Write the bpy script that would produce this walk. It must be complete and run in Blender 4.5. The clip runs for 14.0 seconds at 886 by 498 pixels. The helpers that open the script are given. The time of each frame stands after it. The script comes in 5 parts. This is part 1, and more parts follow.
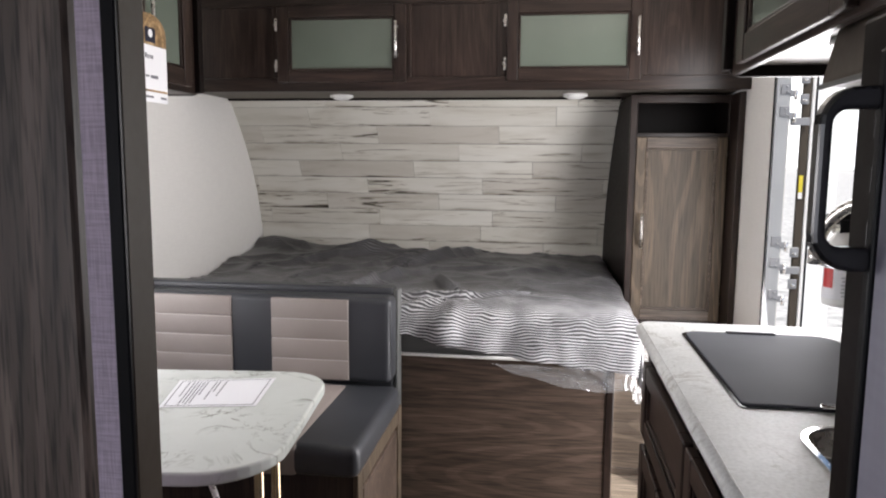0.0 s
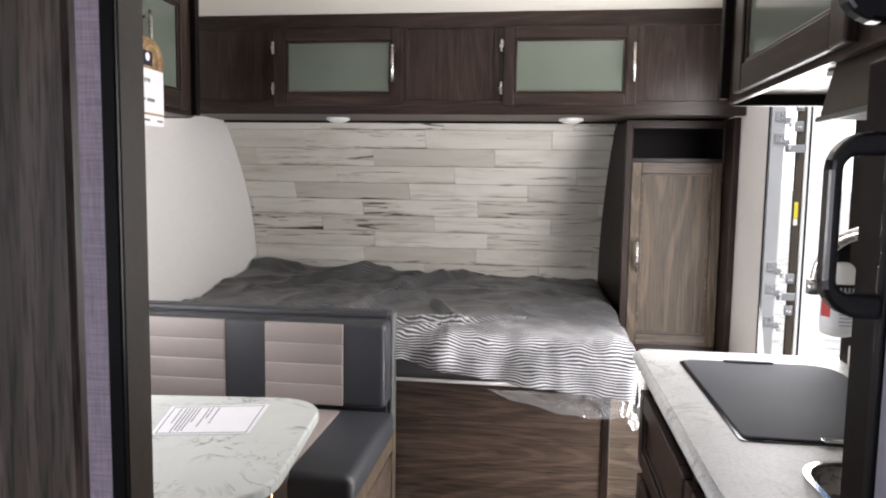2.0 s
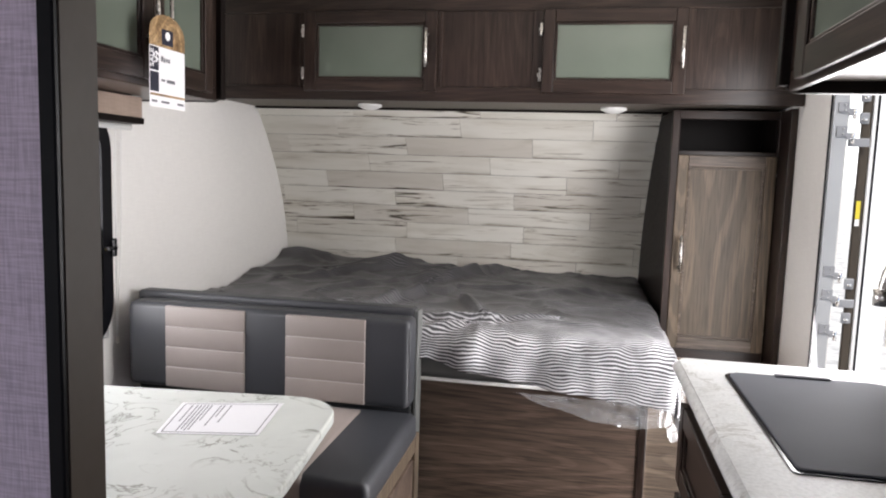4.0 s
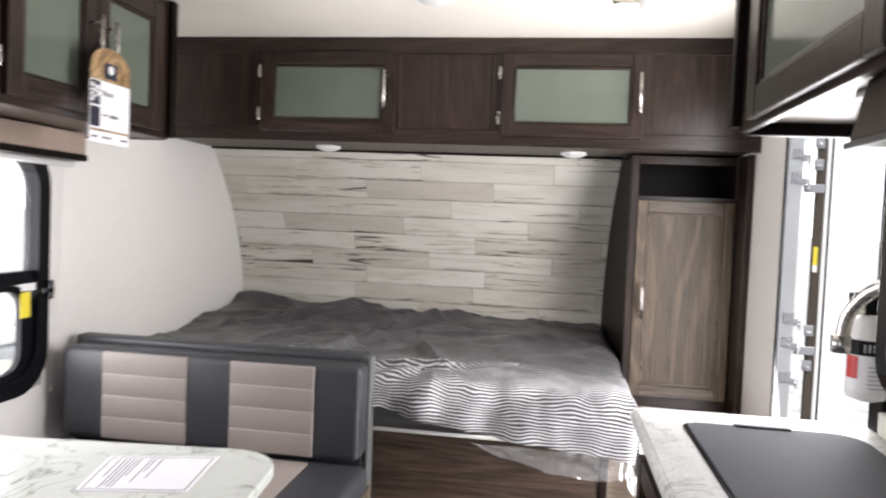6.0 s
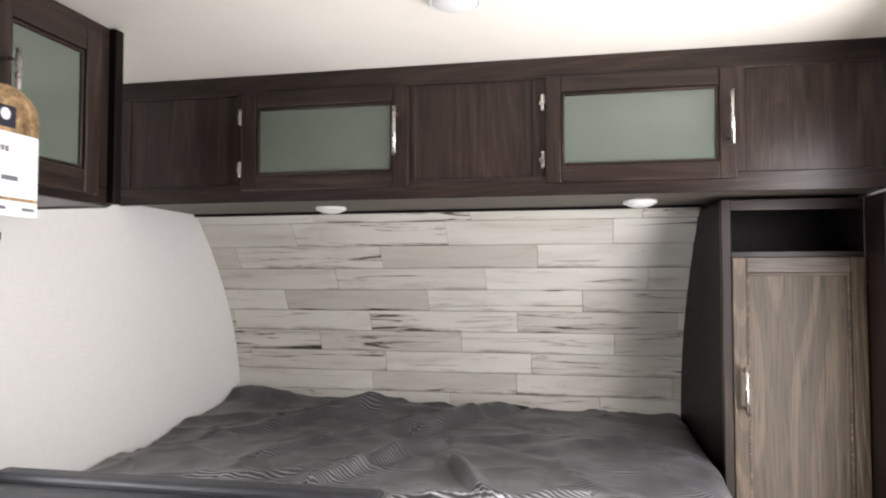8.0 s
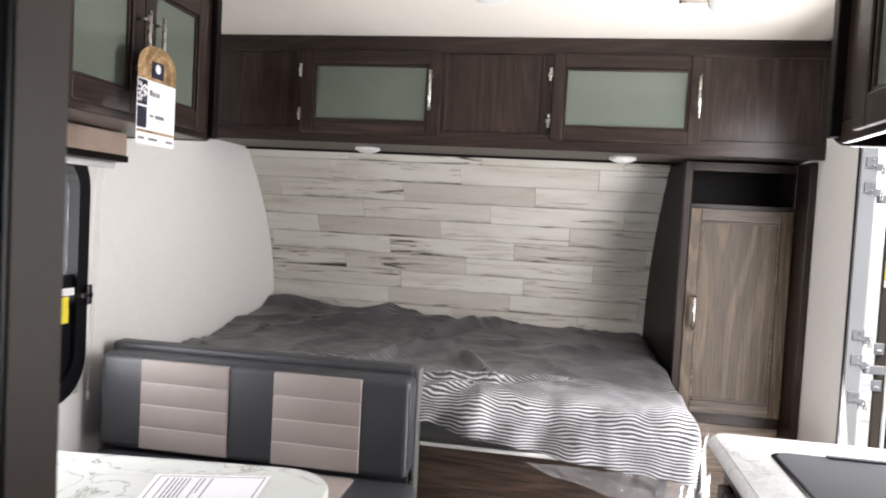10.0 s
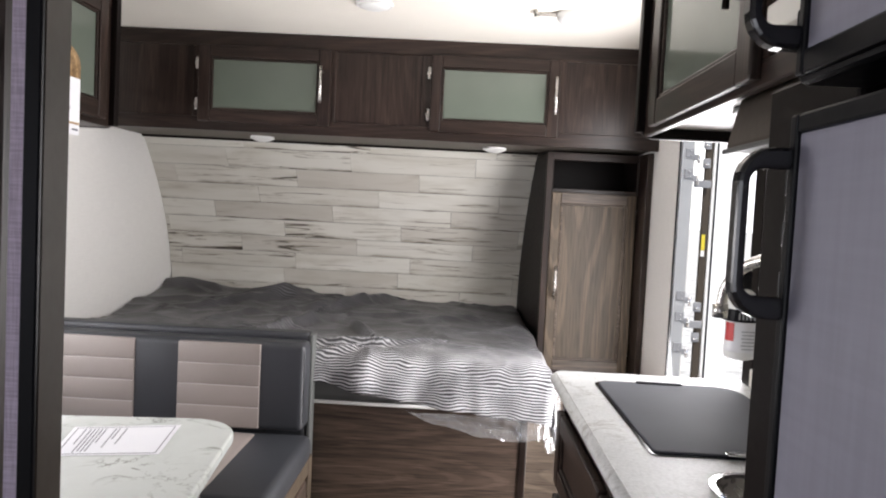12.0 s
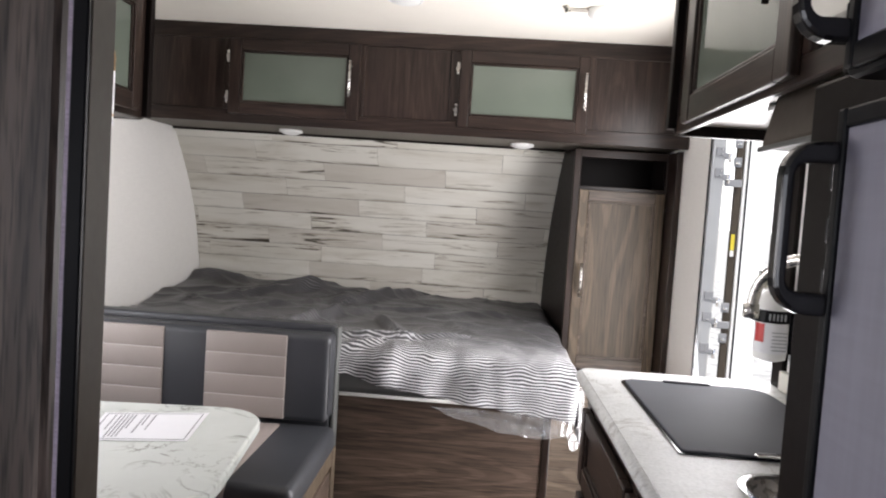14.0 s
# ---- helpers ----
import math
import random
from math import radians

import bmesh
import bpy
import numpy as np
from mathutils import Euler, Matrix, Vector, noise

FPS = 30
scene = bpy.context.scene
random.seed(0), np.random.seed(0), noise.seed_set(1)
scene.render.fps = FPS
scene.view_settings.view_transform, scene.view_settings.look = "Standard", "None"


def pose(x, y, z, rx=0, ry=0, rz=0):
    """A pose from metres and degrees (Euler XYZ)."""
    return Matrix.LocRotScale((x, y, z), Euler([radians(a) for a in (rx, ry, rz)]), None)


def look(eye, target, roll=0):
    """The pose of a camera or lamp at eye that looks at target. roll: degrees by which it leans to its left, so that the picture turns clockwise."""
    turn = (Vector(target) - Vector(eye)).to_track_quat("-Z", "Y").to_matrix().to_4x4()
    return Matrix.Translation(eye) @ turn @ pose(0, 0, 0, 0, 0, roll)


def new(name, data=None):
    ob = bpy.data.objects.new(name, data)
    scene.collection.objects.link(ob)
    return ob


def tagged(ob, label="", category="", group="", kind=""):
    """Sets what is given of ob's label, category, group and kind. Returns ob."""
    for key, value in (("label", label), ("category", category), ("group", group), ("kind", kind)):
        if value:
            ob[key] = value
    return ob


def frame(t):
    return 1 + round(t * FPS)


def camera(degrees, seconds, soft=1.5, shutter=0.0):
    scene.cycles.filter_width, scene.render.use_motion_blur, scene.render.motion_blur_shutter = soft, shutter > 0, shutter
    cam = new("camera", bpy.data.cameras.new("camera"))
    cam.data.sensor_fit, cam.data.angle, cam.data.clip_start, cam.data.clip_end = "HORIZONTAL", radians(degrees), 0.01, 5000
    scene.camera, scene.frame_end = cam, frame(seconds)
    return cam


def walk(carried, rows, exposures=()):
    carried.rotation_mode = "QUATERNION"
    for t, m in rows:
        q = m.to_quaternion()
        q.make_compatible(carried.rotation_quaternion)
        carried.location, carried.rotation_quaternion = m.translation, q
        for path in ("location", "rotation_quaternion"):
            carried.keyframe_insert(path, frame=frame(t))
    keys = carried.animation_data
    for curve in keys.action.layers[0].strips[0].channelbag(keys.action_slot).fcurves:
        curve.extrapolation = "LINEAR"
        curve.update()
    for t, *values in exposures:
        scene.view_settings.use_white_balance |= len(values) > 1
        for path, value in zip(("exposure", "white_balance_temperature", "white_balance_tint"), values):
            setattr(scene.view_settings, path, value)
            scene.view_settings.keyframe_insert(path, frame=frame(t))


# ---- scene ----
cam = camera(64.0, 14.0, soft=2.0, shutter=0.4)
PATH = [
    (0, (0.382, 0.195, 1.33), (0.099, 2.16, 1.087), 0.5),
    (0.5, (0.384, 0.186, 1.338), (0.101, 2.156, 1.133), 0.7),
    (1, (0.382, 0.187, 1.34), (0.111, 2.157, 1.133), 0.5),
    (1.5, (0.385, 0.194, 1.338), (0.109, 2.166, 1.152), 0.4),
    (2, (0.372, 0.205, 1.346), (0.106, 2.178, 1.157), 0.9),
    (2.5, (0.376, 0.293, 1.342), (0.089, 2.266, 1.186), 2.3),
    (3, (0.346, 0.339, 1.341), (0.096, 2.309, 1.102), 1.6),
    (3.5, (0.373, 0.338, 1.327), (0.08, 2.304, 1.107), 0.8),
    (3.7, (0.381, 0.33, 1.345), (0.015, 2.283, 1.12), 1.4),
    (5.8, (0.428, 0.349, 1.35), (0.058, 2.312, 1.254), 3.9),
    (6, (0.428, 0.404, 1.333), (0.124, 2.379, 1.249), 2.4),
    (6.5, (0.404, 0.482, 1.337), (0.308, 2.476, 1.227), -0.2),
    (6.8, (0.374, 0.541, 1.344), (0.32, 2.538, 1.25), 0.2),
    (7, (0.353, 0.598, 1.355), (0.256, 2.594, 1.271), -0.5),
    (7.5, (0.309, 0.812, 1.36), (0.006, 2.787, 1.443), 0.3),
    (7.7, (0.33, 0.893, 1.367), (-0.075, 2.849, 1.462), -0.2),
    (8.6, (0.315, 1.13, 1.375), (-0.04, 3.09, 1.43), 0.8),
    (9.8, (0.292, 0.527, 1.37), (-0.053, 2.496, 1.317), 2.4),
    (10, (0.295, 0.473, 1.354), (-0.042, 2.443, 1.264), 3.1),
    (10.5, (0.299, 0.323, 1.372), (-0.014, 2.296, 1.296), 2.1),
    (11, (0.343, 0.239, 1.402), (0.199, 2.231, 1.512), 3.1),
    (11.2, (0.347, 0.219, 1.393), (0.207, 2.206, 1.562), 3.5),
    (11.5, (0.359, 0.197, 1.351), (0.248, 2.191, 1.444), 3.7),
    (12, (0.364, 0.19, 1.323), (0.318, 2.187, 1.224), 2.9),
    (12.5, (0.362, 0.197, 1.321), (0.305, 2.193, 1.209), 3.7),
    (13, (0.356, 0.19, 1.316), (0.286, 2.185, 1.195), 3.4),
    (13.5, (0.357, 0.189, 1.315), (0.289, 2.184, 1.187), 3.3),
    (14, (0.352, 0.188, 1.317), (0.243, 2.182, 1.205), 3.8),
]
walk(cam, [(t, look(eye, target, roll)) for t, eye, target, roll in PATH],
     exposures=[(0.0, -0.36), (1.0, -0.48), (1.5, -0.31), (2.0, -0.2), (3.0, -0.15), (3.5, -0.2), (6.0, -0.06), (7.5, 0.0), (10.0, -0.08), (10.5, -0.02), (11.0, -0.03), (11.5, -0.15), (12.0, -0.2), (14.0, -0.2)])

# ---- world, sun, daylight, exposure ----
world = bpy.data.worlds.new("sky")
world.use_nodes = True
scene.world = world
wn, wl = world.node_tree.nodes, world.node_tree.links
sky = wn.new("ShaderNodeTexSky")
sky.sky_type = "NISHITA"
sky.sun_disc = False
sky.sun_elevation, sky.sun_rotation = radians(56), radians(138)
wn["Background"].inputs["Strength"].default_value = 0.15
wl.new(sky.outputs["Color"], wn["Background"].inputs["Color"])

sun = new("sun", bpy.data.lights.new("sun", "SUN"))
sun.data.energy, sun.data.angle, sun.data.color = 5.0, radians(0.5), (1.0, 0.95, 0.88)
sun.matrix_world = look((2.7, -0.72, 6.0), (0.0, 2.4, 0.0))


def area(name, eye, target, w, h, watts, color):
    """Daylight that comes in through one opening."""
    lamp = new(name, bpy.data.lights.new(name, "AREA"))
    lamp.data.shape, lamp.data.size, lamp.data.size_y = "RECTANGLE", w, h
    lamp.data.energy, lamp.data.color = watts, color
    lamp.matrix_world = look(eye, target)
    return lamp


DOOR_WATTS, WINDOW_WATTS, BACK_WATTS = 47.0, 20.0, 9.5
area("door_daylight", (1.118, 2.375, 0.98), (0.0, 2.395, 0.84), 0.66, 1.62, DOOR_WATTS, (1.0, 0.965, 0.985))
area("window_daylight", (-1.22, 1.86, 1.12), (0.0, 1.86, 1.05), 0.86, 0.6, WINDOW_WATTS, (1.0, 0.97, 1.0))
area("back_daylight", (-0.45, -1.14, 1.225), (-0.1, 1.0, 1.15), 1.05, 0.72, BACK_WATTS, (0.86, 0.88, 1.0))


# ---- materials ----
def mat(name):
    m = bpy.data.materials.new(name)
    m.use_nodes = True
    return m, m.node_tree.nodes, m.node_tree.links, m.node_tree.nodes["Principled BSDF"]


def node(nodes, kind, **values):
    n = nodes.new(kind)
    for key, value in values.items():
        n.inputs[key].default_value = value
    return n


def ramp(nodes, stops):
    r = nodes.new("ShaderNodeValToRGB")
    while len(r.color_ramp.elements) < len(stops):
        r.color_ramp.elements.new(0.5)
    for e, (p, c) in zip(r.color_ramp.elements, stops):
        e.position, e.color = p, (*c, 1.0)
    return r


def coords(nodes, links, scale, uv=False, shift=True):
    """Object coordinates, moved by each object's random number, so that no two pieces are alike."""
    tex = nodes.new("ShaderNodeTexCoord")
    mp = node(nodes, "ShaderNodeMapping", Scale=scale)
    links.new(tex.outputs["UV" if uv else "Object"], mp.inputs["Vector"])
    if shift:
        info = nodes.new("ShaderNodeObjectInfo")
        mul = nodes.new("ShaderNodeMath")
        mul.operation = "MULTIPLY"
        mul.inputs[1].default_value = 37.0
        links.new(info.outputs["Random"], mul.inputs[0])
        links.new(mul.outputs[0], mp.inputs["Location"])
    return mp


def bump(nodes, links, height, bsdf, strength, distance=0.002):
    b = node(nodes, "ShaderNodeBump", Strength=strength, Distance=distance)
    links.new(height, b.inputs["Height"])
    links.new(b.outputs["Normal"], bsdf.inputs["Normal"])
    return b


def plain(name, color, rough=0.5, metal=0.0, vary=0.12, grain=60.0, relief=0.15, coat=0.0, spec=0.5):
    """Paint, plastic or metal with faint mottling and fine relief."""
    m, n, l, b = mat(name)
    mp = coords(n, l, (1, 1, 1))
    big = node(n, "ShaderNodeTexNoise", Scale=5.0, Detail=4.0)
    fine = node(n, "ShaderNodeTexNoise", Scale=grain, Detail=3.0)
    l.new(mp.outputs[0], big.inputs["Vector"])
    l.new(mp.outputs[0], fine.inputs["Vector"])
    r = ramp(n, [(0.3, tuple(c * (1 - vary) for c in color)), (0.7, tuple(min(1.0, c * (1 + vary)) for c in color))])
    l.new(big.outputs["Fac"], r.inputs["Fac"])
    l.new(r.outputs["Color"], b.inputs["Base Color"])
    rr = node(n, "ShaderNodeMapRange")
    rr.inputs["To Min"].default_value, rr.inputs["To Max"].default_value = max(0.02, rough - 0.07), min(1.0, rough + 0.07)
    l.new(fine.outputs["Fac"], rr.inputs["Value"])
    l.new(rr.outputs[0], b.inputs["Roughness"])
    b.inputs["Metallic"].default_value = metal
    b.inputs["Coat Weight"].default_value = coat
    b.inputs["Specular IOR Level"].default_value = spec
    bump(n, l, fine.outputs["Fac"], b, relief, 0.0006)
    return m


def wood(name, dark, light, axis="z", rough=0.33, rings=1.0, pores=0.55, lines=0.76, short=0.35, fine=210.0):
    """Printed oak grain that runs along one axis, with cathedral figures and pores."""
    m, n, l, b = mat(name)
    stretch = {"x": (0.10, 1, 1), "y": (1, 0.10, 1), "z": (1, 1, 0.10)}[axis]
    mp = coords(n, l, stretch)
    warp = node(n, "ShaderNodeTexNoise", Scale=5.0, Detail=2.0)
    l.new(mp.outputs[0], warp.inputs["Vector"])
    mix = nodes_add = n.new("ShaderNodeVectorMath")
    nodes_add.operation = "MULTIPLY_ADD"
    nodes_add.inputs[1].default_value = (0.22 * rings,) * 3
    l.new(warp.outputs["Color"], mix.inputs[0])
    l.new(mp.outputs[0], mix.inputs[2])
    fig = node(n, "ShaderNodeTexNoise", Scale=22.0, Detail=6.0, Roughness=0.62, Distortion=0.4)
    l.new(mix.outputs[0], fig.inputs["Vector"])
    pore_map = coords(n, l, tuple(c * (short if c < 1 else 1) for c in stretch))
    pore = node(n, "ShaderNodeTexNoise", Scale=fine, Detail=2.0, Roughness=0.6)
    l.new(pore_map.outputs[0], pore.inputs["Vector"])
    broad = node(n, "ShaderNodeTexNoise", Scale=3.0, Detail=2.0)
    l.new(mp.outputs[0], broad.inputs["Vector"])
    mid = tuple((a + c) / 2 for a, c in zip(dark, light))
    r = ramp(n, [(0.30, dark), (0.5, mid), (0.68, light)])
    l.new(fig.outputs["Fac"], r.inputs["Fac"])
    rp = ramp(n, [(0.36, (pores,) * 3), (0.52, (1.0,) * 3)])
    l.new(pore.outputs["Fac"], rp.inputs["Fac"])
    rb = ramp(n, [(0.3, (0.8,) * 3), (0.7, (1.12,) * 3)])
    l.new(broad.outputs["Fac"], rb.inputs["Fac"])
    contour = node(n, "ShaderNodeTexNoise", Scale=4.0, Detail=1.0)
    l.new(mp.outputs[0], contour.inputs["Vector"])
    many = n.new("ShaderNodeMath")
    many.operation = "MULTIPLY"
    many.inputs[1].default_value = 150.0
    l.new(contour.outputs["Fac"], many.inputs[0])
    wave = n.new("ShaderNodeMath")
    wave.operation = "SINE"
    l.new(many.outputs[0], wave.inputs[0])
    rw = ramp(n, [(0.30, (lines,) * 3), (0.75, (1.05,) * 3)])
    l.new(wave.outputs[0], rw.inputs["Fac"])
    out = r.outputs["Color"]
    for other in (rp, rb, rw):
        mul = n.new("ShaderNodeMix")
        mul.data_type, mul.blend_type = "RGBA", "MULTIPLY"
        mul.inputs["Factor"].default_value = 1.0
        l.new(out, mul.inputs["A"])
        l.new(other.outputs["Color"], mul.inputs["B"])
        out = mul.outputs["Result"]
    l.new(out, b.inputs["Base Color"])
    b.inputs["Roughness"].default_value = rough
    b.inputs["Specular IOR Level"].default_value = 0.32
    bump(n, l, pore.outputs["Fac"], b, 0.25, 0.0006)
    return m


def marble(name, base, vein, speck=0.0, rough=0.25, scale=7.0):
    m, n, l, b = mat(name)
    mp = coords(n, l, (1, 1, 1), shift=False)
    n1 = node(n, "ShaderNodeTexNoise", Scale=scale, Detail=5.0, Roughness=0.55, Distortion=1.4)
    l.new(mp.outputs[0], n1.inputs["Vector"])
    r = ramp(n, [(0.482, base), (0.497, vein), (0.503, vein), (0.518, base)])
    l.new(n1.outputs["Fac"], r.inputs["Fac"])
    patch = node(n, "ShaderNodeTexNoise", Scale=scale * 0.8, Detail=3.0)
    l.new(mp.outputs[0], patch.inputs["Vector"])
    rp = ramp(n, [(0.42, (0.0,) * 3), (0.58, (1.0,) * 3)])
    l.new(patch.outputs["Fac"], rp.inputs["Fac"])
    mul = n.new("ShaderNodeMix")
    mul.data_type = "RGBA"
    l.new(rp.outputs["Color"], mul.inputs["Factor"])
    mul.inputs["A"].default_value = (*base, 1)
    l.new(r.outputs["Color"], mul.inputs["B"])
    cloud = node(n, "ShaderNodeTexNoise", Scale=scale * 0.45, Detail=6.0, Roughness=0.65)
    l.new(mp.outputs[0], cloud.inputs["Vector"])
    rc = ramp(n, [(0.3, (1 - 0.14 - speck,) * 3), (0.65, (1.0,) * 3)])
    l.new(cloud.outputs["Fac"], rc.inputs["Fac"])
    fine = node(n, "ShaderNodeTexNoise", Scale=150.0, Detail=2.0)
    l.new(mp.outputs[0], fine.inputs["Vector"])
    rf = ramp(n, [(0.3, (1 - speck * 1.2,) * 3), (0.6, (1.0,) * 3)])
    l.new(fine.outputs["Fac"], rf.inputs["Fac"])
    out = mul.outputs["Result"]
    for other in (rc, rf):
        mm = n.new("ShaderNodeMix")
        mm.data_type, mm.blend_type = "RGBA", "MULTIPLY"
        mm.inputs["Factor"].default_value = 1.0
        l.new(out, mm.inputs["A"])
        l.new(other.outputs["Color"], mm.inputs["B"])
        out = mm.outputs["Result"]
    l.new(out, b.inputs["Base Color"])
    b.inputs["Roughness"].default_value = rough
    bump(n, l, fine.outputs["Fac"], b, 0.08, 0.0004)
    return m


def woven(name, color, rough=0.8, scale=420.0, contrast=0.18, relief=0.3):
    """Linen-like weave: threads along both axes."""
    m, n, l, b = mat(name)
    out = None
    for s in ((1, 1, 0.06), (0.06, 0.06, 1)):
        mp = coords(n, l, s)
        t = node(n, "ShaderNodeTexNoise", Scale=scale, Detail=2.0)
        l.new(mp.outputs[0], t.inputs["Vector"])
        if out is None:
            out = t.outputs["Fac"]
        else:
            add = n.new("ShaderNodeMath")
            add.operation = "ADD"
            l.new(out, add.inputs[0])
            l.new(t.outputs["Fac"], add.inputs[1])
            out = add.outputs[0]
    half = n.new("ShaderNodeMath")
    half.operation = "MULTIPLY"
    half.inputs[1].default_value = 0.5
    l.new(out, half.inputs[0])
    r = ramp(n, [(0.38, tuple(c * (1 - contrast) for c in color)), (0.62, tuple(c * (1 + contrast) for c in color))])
    l.new(half.outputs[0], r.inputs["Fac"])
    l.new(r.outputs["Color"], b.inputs["Base Color"])
    b.inputs["Roughness"].default_value = rough
    bump(n, l, half.outputs[0], b, relief, 0.0008)
    return m


def plank_print(name, tones):
    """Whitewashed weathered boards: pale paint, grey streaks and dark cracks along x."""
    m, n, l, b = mat(name)
    mp = coords(n, l, (0.14, 1, 1))
    streak = node(n, "ShaderNodeTexNoise", Scale=15.0, Detail=5.0, Roughness=0.6, Distortion=0.6)
    l.new(mp.outputs[0], streak.inputs["Vector"])
    info = n.new("ShaderNodeObjectInfo")
    tone = ramp(n, list(zip((0.0, 0.5, 1.0), tones)))
    l.new(info.outputs["Random"], tone.inputs["Fac"])
    rs = ramp(n, [(0.24, (0.66, 0.62, 0.57)), (0.40, (0.90, 0.89, 0.87)), (0.55, (1.0, 1.0, 1.0))])
    l.new(streak.outputs["Fac"], rs.inputs["Fac"])
    mp2 = coords(n, l, (0.07, 1, 1))
    crack = node(n, "ShaderNodeTexNoise", Scale=42.0, Detail=4.0, Roughness=0.65, Distortion=0.9)
    l.new(mp2.outputs[0], crack.inputs["Vector"])
    patch = node(n, "ShaderNodeTexNoise", Scale=5.0, Detail=3.0)
    l.new(mp2.outputs[0], patch.inputs["Vector"])
    add = n.new("ShaderNodeMath")
    add.operation = "MULTIPLY_ADD"
    add.inputs[1].default_value = 0.55
    l.new(patch.outputs["Fac"], add.inputs[0])
    l.new(crack.outputs["Fac"], add.inputs[2])
    rc = ramp(n, [(0.596, (0.09, 0.075, 0.06)), (0.632, (0.66, 0.63, 0.59)), (0.71, (1, 1, 1))])
    l.new(add.outputs[0], rc.inputs["Fac"])
    gen = n.new("ShaderNodeTexCoord")
    up = n.new("ShaderNodeSeparateXYZ")
    l.new(gen.outputs["Generated"], up.inputs[0])
    mp3 = coords(n, l, (0.22, 1, 1))
    worn = node(n, "ShaderNodeTexNoise", Scale=11.0, Detail=5.0, Roughness=0.65)
    l.new(mp3.outputs[0], worn.inputs["Vector"])
    rim = n.new("ShaderNodeMath")
    rim.operation = "MULTIPLY_ADD"
    rim.inputs[1].default_value = 1.1
    l.new(worn.outputs["Fac"], rim.inputs[0])
    l.new(up.outputs["Z"], rim.inputs[2])
    re = ramp(n, [(0.41, (0.16, 0.14, 0.125)), (0.48, (0.60, 0.57, 0.53)), (0.62, (1, 1, 1))])
    l.new(rim.outputs[0], re.inputs["Fac"])
    out = tone.outputs["Color"]
    for other in (rs, rc, re):
        mm = n.new("ShaderNodeMix")
        mm.data_type, mm.blend_type = "RGBA", "MULTIPLY"
        mm.inputs["Factor"].default_value = 1.0
        l.new(out, mm.inputs["A"])
        l.new(other.outputs["Color"], mm.inputs["B"])
        out = mm.outputs["Result"]
    l.new(out, b.inputs["Base Color"])
    b.inputs["Roughness"].default_value = 0.55
    bump(n, l, streak.outputs["Fac"], b, 0.15, 0.001)
    return m


